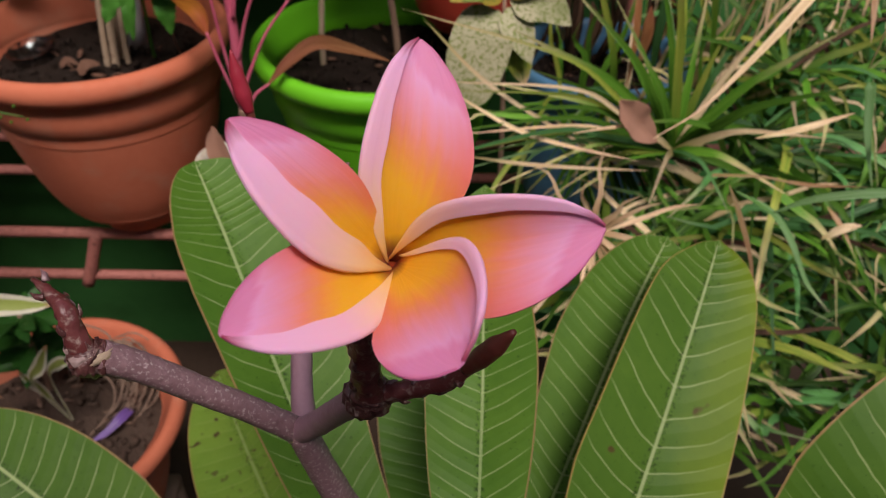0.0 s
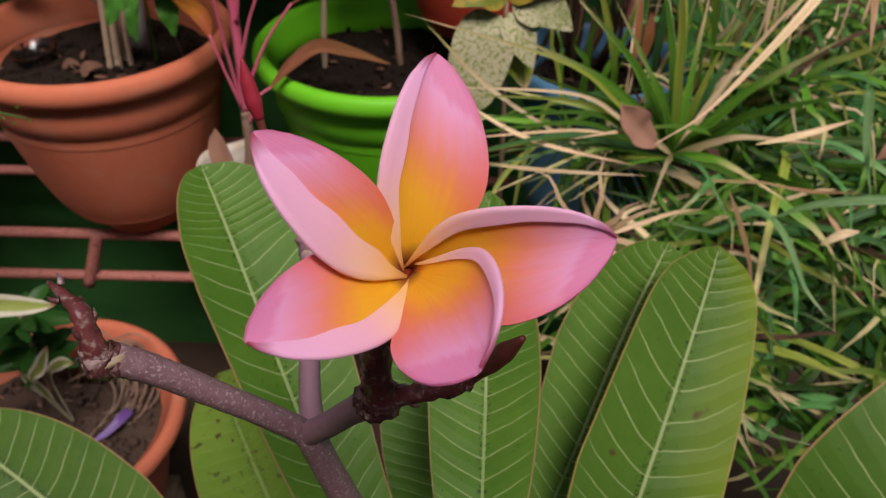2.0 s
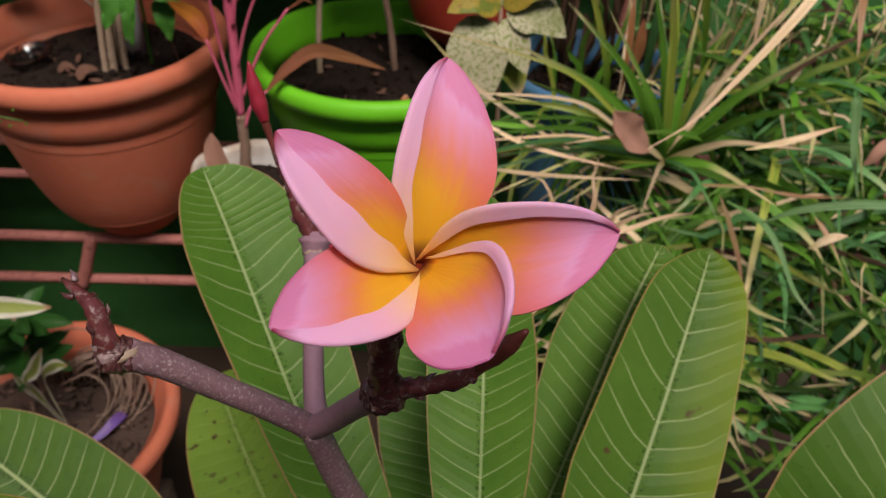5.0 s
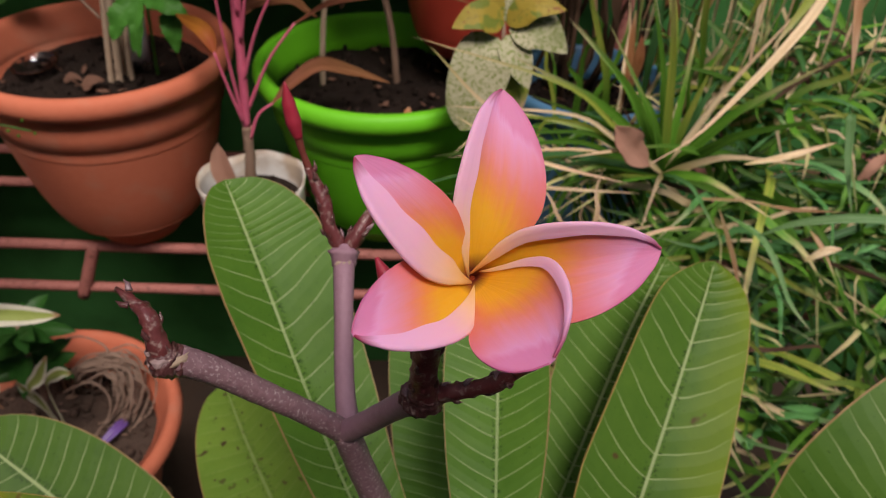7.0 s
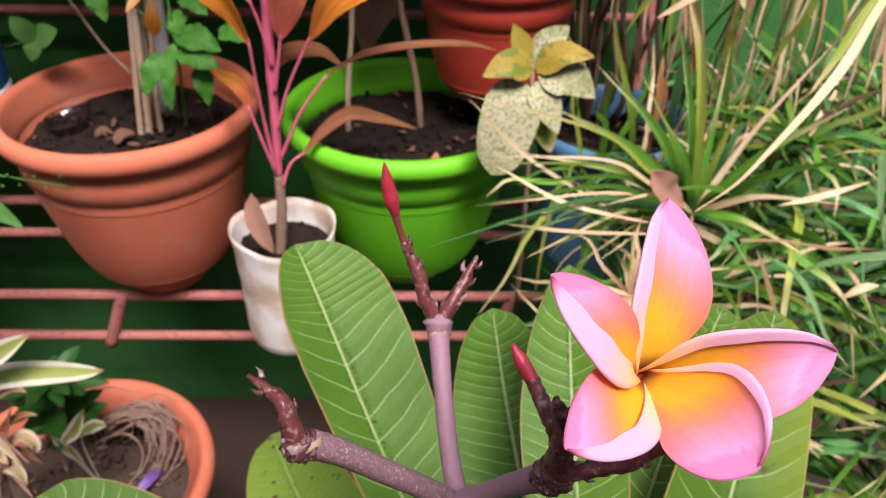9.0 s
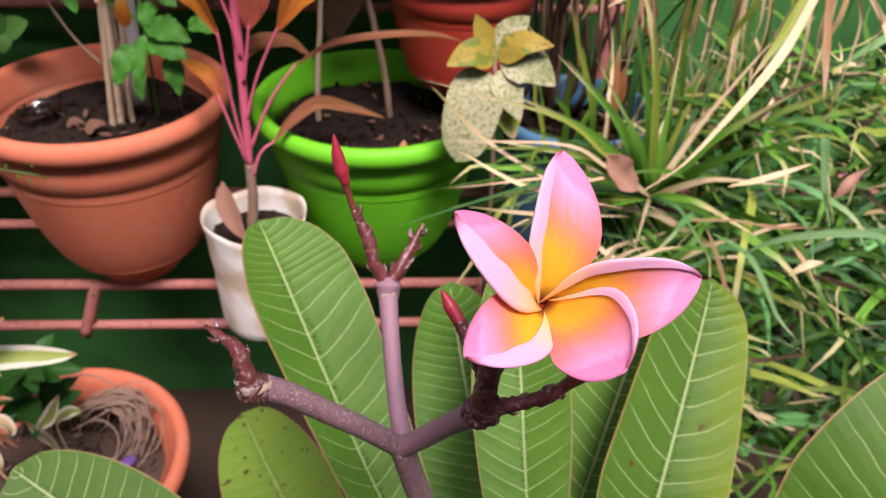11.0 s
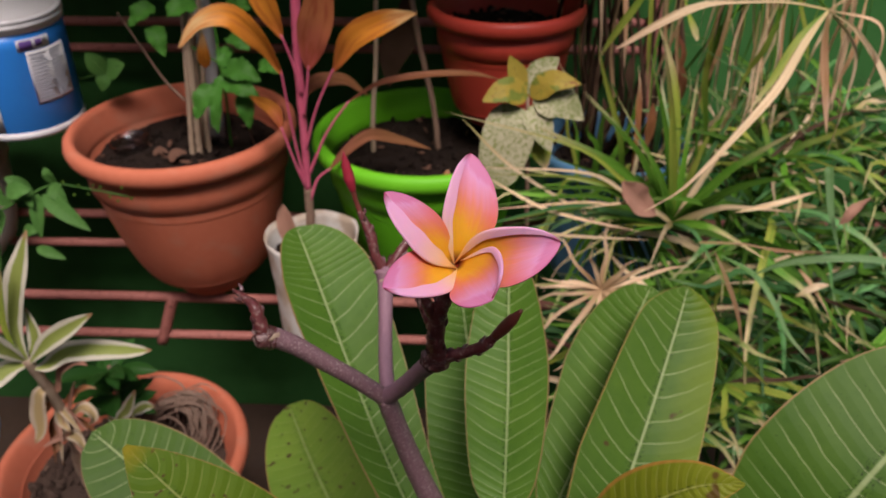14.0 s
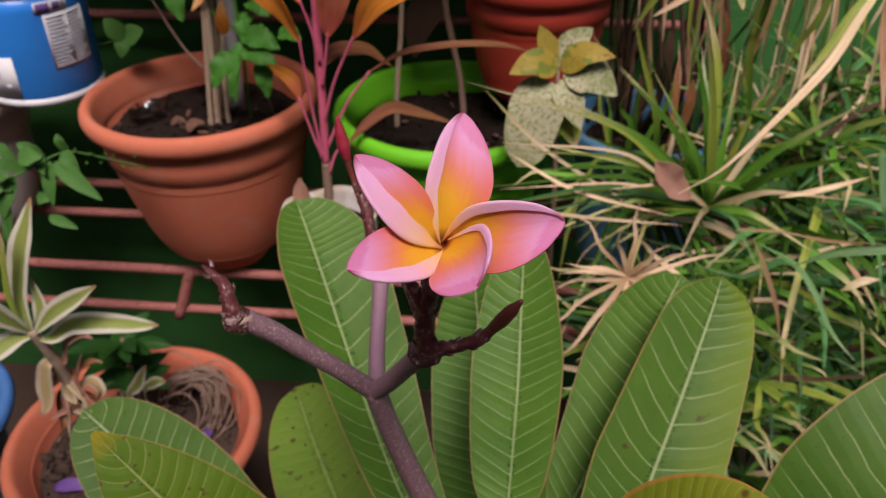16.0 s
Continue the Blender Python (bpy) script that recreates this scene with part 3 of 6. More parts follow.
# ---- pots ----
def pot(name, centre, base_z, top_z, r_top, r_base, material, label, soil=SOIL, soil_drop=0.04, lip=0.03, ribs=0, group="", flare=0.46, wall=0.82):
    """A moulded flower pot with a rolled lip, a shoulder band, fine ribs, a foot and soil."""
    h = top_z - base_z
    root = thing(name, label, "flower pot", group)
    root.location = (centre[0], centre[1], base_z)
    rb = r_top * wall
    prof = [(r_base * 0.70, 0.0), (r_base * 0.77, 0.002), (r_base * 0.80, 0.006), (r_base * 0.95, h * 0.085), (r_base * 0.965, h * 0.100), (r_base * 0.975, h * 0.106)]
    steps = ribs or 14
    z0, z1 = h * 0.112, h - lip * 2.6
    for i in range(steps + 1):
        t = i / steps
        r = r_base + (rb - 0.003 - r_base) * (t ** flare)
        prof.append((r, z0 + (z1 - z0) * t))
        if ribs and 0.1 < t < 0.88 and i < steps:
            prof.append((r - 0.0011, z0 + (z1 - z0) * (t + 0.5 / steps)))
    prof += [(rb + 0.001, z1 + 0.002), (rb + 0.002, h - lip * 1.04), (rb - 0.003, h - lip * 1.04), (rb - 0.004, h - lip * 1.2), (rb - 0.010, h - soil_drop - 0.02), (rb - 0.03, h - soil_drop - 0.035)]
    part("body", lathe(prof, 72), material, root)
    rim = [(rb + 0.0022, h - lip - 0.004), (r_top * 0.95, h - lip), (r_top * 0.985, h - lip * 0.8), (r_top, h - lip * 0.5), (r_top * 0.99, h - lip * 0.2), (r_top * 0.965, h - lip * 0.03),
           (r_top * 0.935, h), (r_top * 0.905, h - lip * 0.06), (r_top * 0.89, h - lip * 0.3), (rb - 0.0036, h - lip * 1.1), (rb - 0.0085, h - soil_drop - 0.012), (rb - 0.0065, h - soil_drop - 0.012), (rb - 0.0015, h - lip * 1.1)]
    part("rim", lathe(rim, 72, 0.0, True), material, root)
    bm = bmesh.new()
    rs, rings = rb - 0.007, 9
    verts = []
    for i in range(1, rings + 1):
        row = []
        for j in range(40):
            a = 2 * math.pi * j / 40
            r = rs * i / rings
            p = Vector((r * math.cos(a), r * math.sin(a), h - soil_drop))
            p.z += 0.010 * noise.noise((p + Vector(centre).to_3d()) * 28) + 0.004 * noise.noise(p * 110)
            row.append(bm.verts.new(p))
        verts.append(row)
    mid = bm.verts.new((0, 0, h - soil_drop + 0.004))
    for j in range(40):
        bm.faces.new((mid, verts[0][j], verts[0][(j + 1) % 40]))
        for a, b in zip(verts, verts[1:]):
            bm.faces.new((a[j], b[j], b[(j + 1) % 40], a[(j + 1) % 40]))
    part("soil", bm, soil, root, "dark crumbly potting soil")
    crumbs = bmesh.new()
    rnd = random.Random(name + str(centre))
    rough = soil is SOIL_DRY
    for _ in range(380 if rough else 200):
        a, r = rnd.uniform(0, 6.28), rs * 0.97 * math.sqrt(rnd.random())
        s = rnd.uniform(0.0015, 0.008 if rough else 0.006) * (1.0 if rnd.random() < 0.9 else 1.8)
        m = Matrix.LocRotScale((r * math.cos(a), r * math.sin(a), h - soil_drop + 0.004), Euler([rnd.uniform(0, 6) for _ in range(3)]), (s, s * rnd.uniform(0.5, 1.2), s * rnd.uniform(0.4, 0.9)))
        bmesh.ops.create_icosphere(crumbs, subdivisions=1, radius=1.0, matrix=m)
    tagged(part("loose_soil", crumbs, soil, root), "loose crumbs of soil", kind="stuff")
    chips = bmesh.new()
    for _ in range(26):
        a, r = rnd.uniform(0, 6.28), rs * 0.95 * math.sqrt(rnd.random())
        s = rnd.uniform(0.003, 0.011)
        m = Matrix.LocRotScale((r * math.cos(a), r * math.sin(a), h - soil_drop + 0.007), Euler([rnd.uniform(-0.6, 0.6), rnd.uniform(-0.6, 0.6), rnd.uniform(0, 6)]), (s, s * rnd.uniform(0.15, 0.6), 0.0012))
        bmesh.ops.create_icosphere(chips, subdivisions=1, radius=1.0, matrix=m)
    tagged(part("bark_litter", chips, TWIG if rough else BROWNED, root), "scattered bark and leaf litter", kind="stuff")
    return root


SHELF = 0.736
pot("flower_pot", (-0.432, 0.921), SHELF, 1.021, 0.169, 0.076, TERRA, "large terracotta-coloured plastic pot with tan canes", ribs=54, lip=0.030, soil_drop=0.052, group="pots on the rack", wall=0.87)
pot("flower_pot", (-0.070, 0.945), SHELF, 1.004, 0.170, 0.074, LIME, "lime green plastic pot with bare canes", ribs=54, lip=0.028, soil_drop=0.045, group="pots on the rack", wall=0.86)
pot("flower_pot", (0.212, 0.948), SHELF, 0.985, 0.116, 0.078, BLUE_GREY, "faded blue plastic pot of umbrella sedge", lip=0.026, group="pots on the rack")
pot("flower_pot", (0.048, 0.985), 1.005, 1.182, 0.114, 0.070, TERRA_RED, "red plastic pot set across the rims of two pots", ribs=26, lip=0.022, group="pots on the rack", flare=0.6, wall=0.86)
pot("flower_pot", (-0.498, 0.625), 0.360, 0.628, 0.179, 0.080, TERRA, "terracotta pot of white-edged plants with dry soil", soil=SOIL_DRY, soil_drop=0.05, lip=0.026, group="pots on the low stand")
pot("flower_pot", (-0.860, 0.600), 0.360, 0.630, 0.165, 0.085, BLUE, "sky blue plastic pot with dry soil", soil=SOIL_DRY, soil_drop=0.05, lip=0.024, group="pots on the low stand")
pot("flower_pot", (-0.905, 0.95), SHELF, 1.0, 0.170, 0.10, POT_CREAM, "cream plastic pot with a paint tin on its rim", lip=0.03, group="pots on the rack")


def stand():
    root = thing("low_stand", "low slatted wooden stand under the near pots", "stand")
    for y in (0.56, 0.625, 0.69):
        part("board", box(bmesh.new(), (-1.05, y - 0.028, 0.340), (-0.40, y + 0.028, 0.360), 0.003), TWIG, root)
    for x in (-1.03, -0.42):
        for y in (0.55, 0.70):
            part("leg", box(bmesh.new(), (x - 0.018, y - 0.018, GROUND_Z), (x + 0.018, y + 0.018, 0.339), 0.003), TWIG, root)
    return root


stand()


def white_tub():
    root = thing("white_tub", "stained white plastic tub holding a cordyline", "tub")
    c, z0, z1, r = (-0.225, 0.797), 0.729, 0.904, 0.0655
    root.location = (*c, z0)
    h = z1 - z0
    prof = [(0.03, 0.0), (r * 0.84, 0.001), (r * 0.90, 0.006), (r * 0.93, 0.02)]
    prof += [(r * (0.93 + 0.05 * i / 10 - 0.03 * math.exp(-((i - 5.5) / 0.7) ** 2)), 0.03 + (h - 0.05) * i / 10) for i in range(1, 11)]
    prof += [(r * 1.0, h - 0.010), (r * 1.02, h), (r * 0.995, h + 0.0005), (r * 0.965, h - 0.012), (r * 0.93, h - 0.03), (r * 0.88, h - 0.06), (0.02, h - 0.062)]
    bm = lathe(prof, 56, 0.012)
    for v in bm.verts:
        if v.co.z > h - 0.03:
            a = math.atan2(v.co.y, v.co.x)
            v.co.z += 0.004 * math.sin(2 * a + 0.6) + 0.0022 * math.sin(5 * a)
    part("body", bm, WHITE_OLD, root)
    bm = bmesh.new()
    bmesh.ops.create_circle(bm, cap_ends=True, radius=r * 0.92, segments=40, matrix=Matrix.Translation((0, 0, h - 0.035)))
    part("soil", bm, SOIL, root, "dark soil")
    crumbs = bmesh.new()
    rnd = random.Random(5)
    for _ in range(60):
        a, q = rnd.uniform(0, 6.28), r * 0.85 * math.sqrt(rnd.random())
        bmesh.ops.create_icosphere(crumbs, subdivisions=1, radius=rnd.uniform(0.002, 0.006), matrix=Matrix.Translation((q * math.cos(a), q * math.sin(a), h - 0.034)))
    tagged(part("loose_soil", crumbs, SOIL, root), "crumbs of soil", kind="stuff")


white_tub()


# ---- paint tin ----
def paint_tin():
    root = thing("paint_tin", "blue and white printed paint tin standing on a cream pot", "paint tin")
    root.matrix_world = pose(-0.690, 0.955, 1.008, 2, 3, 8)
    r, h = 0.083, 0.175
    part("body", lathe([(r * 0.97, 0.006), (r, 0.010), (r, h - 0.04), (r, h - 0.02)], 64), CAN_BLUE, root)
    part("bottom_rim", lathe([(r * 0.9, 0.0), (r * 0.995, 0.0), (r * 1.02, 0.005), (r * 1.0, 0.012), (r * 0.97, 0.012)], 64), CAN_WHITE, root)
    part("top_rim", lathe([(r * 0.99, h - 0.020), (r * 1.025, h - 0.018), (r * 1.03, h - 0.012), (r * 1.045, h - 0.011), (r * 1.045, h - 0.007), (r * 1.025, h - 0.006), (r * 1.025, h - 0.004), (r * 1.04, h - 0.003), (r * 1.04, h), (r * 0.97, h + 0.002), (r * 0.95, h - 0.006), (r * 0.5, h - 0.008)], 64), CAN_WHITE, root)

    def patch(a0, a1, z0, z1, material, name, out=0.0012):
        bm = bmesh.new()
        cols = []
        for i in range(13):
            a = radians(a0 + (a1 - a0) * i / 12)
            cols.append([bm.verts.new(((r + o) * math.cos(a), (r + o) * math.sin(a), z)) for o, z in ((0.0, z0), (out, z0), (out, z1), (0.0, z1))])
        for p, q in zip(cols, cols[1:]):
            for k in range(3):
                bm.faces.new((p[k], q[k], q[k + 1], p[k + 1]))
        return part(name, bm, material, root)

    patch(-52, -8, 0.052, 0.130, CAN_WHITE, "label_panel")
    patch(-128, -88, 0.014, 0.075, CAN_WHITE, "label_panel")
    patch(-58, -26, 0.132, 0.148, CAN_WHITE, "label_panel")
    patch(-56, -44, 0.133, 0.146, PURPLE, "label_panel", 0.0018)
    patch(-41, -34, 0.135, 0.145, PURPLE, "label_panel", 0.0018)
    patch(-33, -29, 0.139, 0.146, CAN_GREY, "print_mark", 0.0018)
    for i in range(14):
        for a0, a1 in ((-50, -31 - (i * 7) % 5), (-29, -11 - (i * 5) % 7)):
            patch(a0, a1, 0.0552 + i * 0.0053, 0.0578 + i * 0.0053, CAN_GREY, "print_line", 0.0018)
    patch(-112, -104, 0.045, 0.058, CAN_GREY, "print_mark", 0.0018)
    patch(-100, -95, 0.028, 0.036, CAN_GREY, "print_mark", 0.0018)


paint_tin()

# ---- plumeria ----
plumeria = thing("plumeria", "plumeria shrub with one pink and yellow flower and broad leaves", "plumeria")
part("trunk", rod([(0.02, 0.20, GROUND_Z), (0.035, 0.205, 0.5), (0.025, 0.20, 0.95), (0.022, 0.188, 1.045)], [0.026, 0.02, 0.016, 0.013], 14, 20, 0.08), BARK, plumeria)
part("stem", rod([(0.018, 0.19, 1.03), (0.009, 0.186, 1.057), (-0.009, 0.182, 1.106), (-0.0235, 0.180, 1.156), (-0.0333, 0.178, 1.199)], [0.0085, 0.0078, 0.0068, 0.0058, 0.0052], 16, 40, 0.07), BARK, plumeria, "grey-brown plumeria stem")
part("stem_tip", rod([(0.026, 0.19, 1.03), (0.03, 0.184, 1.062), (0.030, 0.182, 1.086)], [0.013, 0.010, 0.001], 12, 12, 0.2), KNOT, plumeria)
part("stem_tip", rod([(0.034, 0.188, 1.03), (0.040, 0.186, 1.055), (0.042, 0.186, 1.068)], [0.008, 0.006, 0.001], 10, 8, 0.2), KNOT, plumeria)
left_branch = part("branch", rod([(-0.0333, 0.178, 1.1973), (-0.0460, 0.175, 1.2115), (-0.0600, 0.171, 1.2266), (-0.0732, 0.167, 1.2411), (-0.0834, 0.164, 1.2496)], [0.0046, 0.0044, 0.0044, 0.0047, 0.0050], 16, 36, 0.07), BARK, plumeria)
SCAR_LINE = [(-0.0825, 0.1643, 1.2488), (-0.0865, 0.163, 1.2503), (-0.0889, 0.165, 1.2576), (-0.0909, 0.168, 1.2640), (-0.0973, 0.174, 1.2649), (-0.1037, 0.179, 1.2655)]
part("scarred_end", rod([(-0.0820, 0.1645, 1.2484), (-0.0862, 0.163, 1.2498), (-0.0880, 0.1635, 1.2535)], [0.0050, 0.0062, 0.0038], 18, 28, 0.35), KNOT, left_branch, "scarred branch end with pale leaf marks")
part("withered_stalk", rod(SCAR_LINE[1:], [0.0038, 0.0034, 0.0026, 0.0018, 0.0008], 14, 15, 0.40), PEDICEL, left_branch)
middle_branch = part("branch", rod([(-0.032, 0.180, 1.197), (-0.035, 0.197, 1.203), (-0.0375, 0.222, 1.213), (-0.0393, 0.246, 1.2255)], [0.0044, 0.0039, 0.0039, 0.0046], 14, 22, 0.06), BARK_PALE, plumeria, "smooth mauve young branch")
part("joint", rod([(-0.0393, 0.244, 1.2235), (-0.0393, 0.248, 1.2285), (-0.0393, 0.250, 1.2315)], [0.0046, 0.0064, 0.0035], 12, 8, 0.25), BARK_PALE, middle_branch)
BUD_LINE = [(-0.041, 0.249, 1.230), (-0.0455, 0.252, 1.2385), (-0.048, 0.257, 1.247), (-0.052, 0.261, 1.2555), (-0.0545, 0.2625, 1.261)]
STUB_LINE = [(-0.0375, 0.249, 1.230), (-0.033, 0.253, 1.236), (-0.0275, 0.260, 1.243), (-0.0225, 0.266, 1.251)]
part("bud_stalk", rod(BUD_LINE, [0.0034, 0.0028, 0.0032, 0.0024, 0.0017], 14, 20, 0.32), PEDICEL, middle_branch)
part("bud_stalk", rod([(-0.0540, 0.2622, 1.260), (-0.0563, 0.2640, 1.2665), (-0.0580, 0.2655, 1.273)], [0.0017, 0.0014, 0.0018], 12, 14, 0.1), BUD_DARK, middle_branch, "slender red-brown bud stalk")
part("bud", rod([(-0.0578, 0.2653, 1.2725), (-0.0595, 0.2668, 1.279), (-0.0612, 0.2685, 1.287), (-0.0623, 0.2699, 1.2953)], [0.0018, 0.0033, 0.0027, 0.0004], 12, 18), BUD, middle_branch, "closed deep red flower bud")
part("bud_stalk", rod(STUB_LINE, [0.0034, 0.0032, 0.0026, 0.0008], 14, 15, 0.36), PEDICEL, middle_branch)
right_branch = part("branch", rod([(-0.0333, 0.178, 1.1973), (-0.0232, 0.171, 1.2124), (-0.0143, 0.163, 1.2292), (-0.0049, 0.152, 1.2485)], [0.0046, 0.0043, 0.0042, 0.0048], 16, 32, 0.07), BARK_PALE, plumeria)
part("joint", rod([(-0.0072, 0.1545, 1.2445), (-0.0045, 0.1518, 1.2490), (-0.0030, 0.1505, 1.2535)], [0.0048, 0.0066, 0.0050], 18, 25, 0.35), KNOT, right_branch)
STALK_LINE = [(-0.0037, 0.151, 1.2495), (-0.0042, 0.149, 1.2620), (-0.0030, 0.147, 1.2780), (0.0012, 0.144, 1.2915), (0.0055, 0.1412, 1.3060)]
SIDE_LINE = [(0.0005, 0.151, 1.2513), (0.0084, 0.149, 1.2556), (0.0181, 0.146, 1.2631), (0.0220, 0.1445, 1.2695)]
part("flower_stalk", rod(STALK_LINE, [0.0046, 0.0040, 0.0038, 0.0032, 0.0024], 16, 28, 0.36), PEDICEL, right_branch)
part("bud_stalk", rod(SIDE_LINE, [0.0034, 0.0025, 0.0025, 0.0020], 14, 20, 0.36), PEDICEL, right_branch)
part("bud", rod([(0.0218, 0.1446, 1.2690), (0.0255, 0.143, 1.2752), (0.0288, 0.141, 1.2814), (0.0324, 0.1395, 1.2878)], [0.0021, 0.0028, 0.0026, 0.0007], 12, 18, 0.08), BUD_DARK, right_branch, "small closed brown-red bud")
part("bud_stalk", rod([(-0.0040, 0.148, 1.2680), (-0.0085, 0.153, 1.2760), (-0.0135, 0.160, 1.2840)], [0.0034, 0.0026, 0.0022], 14, 25, 0.3), PEDICEL, right_branch)
part("bud", rod([(-0.0130, 0.1593, 1.2832), (-0.0165, 0.1635, 1.2878), (-0.0192, 0.1667, 1.2916)], [0.0022, 0.0024, 0.0006], 12, 12), BUD, right_branch)
part("bud_stalk", rod([(-0.0035, 0.147, 1.2770), (-0.0070, 0.1455, 1.2850), (-0.0090, 0.1445, 1.2915)], [0.0034, 0.0026, 0.0012], 14, 25, 0.36), PEDICEL, right_branch)


def bracts(parent, line, radius, count, seed):
    """Dark pointed scales and pale rings left along a flower stalk."""
    rnd = random.Random(seed)
    pts = spline(line, 40)
    for k in range(count):
        i = int((k + 0.5) / count * 36) + 1
        d = (pts[i + 2] - pts[i]).normalized()
        a = 2.4 * k + rnd.uniform(-0.5, 0.5)
        s = d.orthogonal().normalized()
        side = s * math.cos(a) + d.cross(s) * math.sin(a)
        base = pts[i] + side * radius * 0.75
        part("bract", rod([base, base + side * radius * 0.55 + d * radius * 0.5, base + side * radius * 0.75 + d * radius * 1.5], [radius * 0.5, radius * 0.36, radius * 0.05], 7, 6, 0.3), KNOT if k % 3 else BARK, parent)


bracts(right_branch, STALK_LINE, 0.0031, 13, 1)
bracts(right_branch, SIDE_LINE, 0.0023, 9, 2)
bracts(middle_branch, BUD_LINE, 0.0026, 9, 3)
bracts(middle_branch, STUB_LINE, 0.0028, 8, 4)
bracts(left_branch, SCAR_LINE, 0.0026, 10, 5)
for parent, at, r in ((right_branch, (-0.0058, 0.1530, 1.2470), 0.0057), (left_branch, (-0.0838, 0.1640, 1.2495), 0.0056), (middle_branch, (-0.0393, 0.2455, 1.2253), 0.0052), (left_branch, (-0.0333, 0.1778, 1.1968), 0.0056)):
    part("leaf_scar", rod([Vector(at) - Vector((-0.0004, 0.0006, 0.0012)), at, Vector(at) + Vector((-0.0004, 0.0006, 0.0012))], [r * 0.93, r, r * 0.93], 14, 4, 0.3), CANE, parent, "pale ring-shaped leaf scar")

rnd = random.Random(31)
for at, size in (((-0.0886, 0.1618, 1.2482), 0.0036), ((-0.0868, 0.1598, 1.2520), 0.0026), ((-0.0898, 0.1635, 1.2530), 0.0024)):
    bm = bmesh.new()
    bmesh.ops.create_icosphere(bm, subdivisions=3, radius=size, matrix=Matrix.Translation(at) @ Matrix.Diagonal((1.0, 0.8, 0.85, 1.0)))
    for v in bm.verts:
        v.co += (v.co - Vector(at)) * 0.35 * noise.noise(v.co * 500)
    part("leaf_scar", bm, SCAR_PALE, left_branch, "pale knobby leaf scar")
for k in range(26):
    t = rnd.uniform(0.0, 1.0) ** 1.4
    at = Vector((-0.0834, 0.164, 1.2496)).lerp(Vector((-0.0600, 0.171, 1.2266)), t)
    out = Vector((rnd.uniform(-0.1, 0.5), -0.55, 0.75 + rnd.uniform(-0.2, 0.3))).normalized()
    bm = bmesh.new()
    bmesh.ops.create_icosphere(bm, subdivisions=1, radius=1.0, matrix=Matrix.LocRotScale(at + out * 0.0046, Euler((rnd.uniform(0, 3), rnd.uniform(0, 3), rnd.uniform(0, 3))), (rnd.uniform(0.0004, 0.0011), 0.0004, 0.0004)))
    part("bark_fleck", bm, SCAR_PALE, left_branch)


def plum_leaf(pts, width, material, label="", facing=(0.0, -0.7, 0.75), **kw):
    leaf = lamina("leaf", blade(pts, width, facing, 44, 12, **kw), material, plumeria, 0.0009, label)
    line = spline(pts, 12)
    part("midrib", rod([p + Vector(facing).normalized() * -0.0004 for p in line[:-1]], [0.0015, 0.0009, 0.0003], 8, 24), RIB, leaf)
    return leaf


plum_leaf([(-0.012, 0.198, 1.03), (-0.0422, 0.237, 1.0674), (-0.0693, 0.28, 1.1032), (-0.0999, 0.33, 1.1504), (-0.1111, 0.347, 1.1697), (-0.1213, 0.362, 1.1871)], 0.084, PLUM, "broad mid-green plumeria leaf with pale veins", fold=0.3, roll=-0.5, uneven=0.3, wave=0.006, shape=lambda u: BROAD(0.12 + 0.88 * u))
plum_leaf([(0.0327, 0.186, 1.089), (0.0335, 0.205, 1.0983), (0.036, 0.262, 1.1213), (0.0361, 0.3, 1.1493), (0.0361, 0.338, 1.1916)], 0.056, PLUM, "narrow mid-green plumeria leaf below the flower", fold=0.28, roll=0.22, wave=0.008, seed=1.0, shape=lambda u: max(0.03, math.sin(math.pi * min(1.0, 0.85 * u ** 0.9)) ** 1.0) * max(0.0, 1 - max(0.0, (u - 0.75) / 0.25) ** 3) ** 0.5 + 0.01)
plum_leaf([(0.03, 0.21, 1.02), (0.0213, 0.28, 1.033), (0.0094, 0.345, 1.0718), (0.0002, 0.384, 1.1202)], 0.080, PLUM_DARK, "dark green plumeria leaf behind the others", fold=0.2, seed=2.0, shape=lambda u: BROAD(0.35 + 0.65 * u))
plum_leaf([(0.045, 0.19, 1.006), (0.075, 0.19, 1.016), (0.1041, 0.215, 1.0393), (0.129, 0.261, 1.0763), (0.1589, 0.325, 1.1278), (0.1683, 0.347, 1.1511)], 0.082, PLUM_SUN, "broad plumeria leaf with pale ribs and a yellowing side", fold=0.16, roll=-0.1, seed=3.0, wave=0.006, shape=lambda u: (0.25 + 0.75 * (min(u, 0.55) / 0.55) ** 0.8) * max(0.0, 1 - max(0.0, (u - 0.45) / 0.55) ** 2.1) ** 0.62 + 0.01)
plum_leaf([(0.05, 0.205, 1.01), (0.087, 0.275, 1.032), (0.1242, 0.34, 1.0862), (0.1489, 0.372, 1.133)], 0.075, PLUM, "plumeria leaf behind a broad leaf", seed=4.0, roll=0.0, fold=0.12, shape=BROAD)
plum_leaf([(0.05, 0.18, 1.03), (0.086, 0.17, 1.078), (0.1058, 0.164, 1.1302), (0.1292, 0.158, 1.1589), (0.1521, 0.153, 1.1685)], 0.044, PLUM_GOLD, "small yellowing plumeria leaf with brown spots", fold=0.25, cup=0.2, seed=5.0, facing=(-0.5, -0.6, 0.6), shape=lambda u: max(0.02, math.sin(math.pi * min(1, u ** 0.9)) ** 0.85 * (1 - 0.1 * u)))
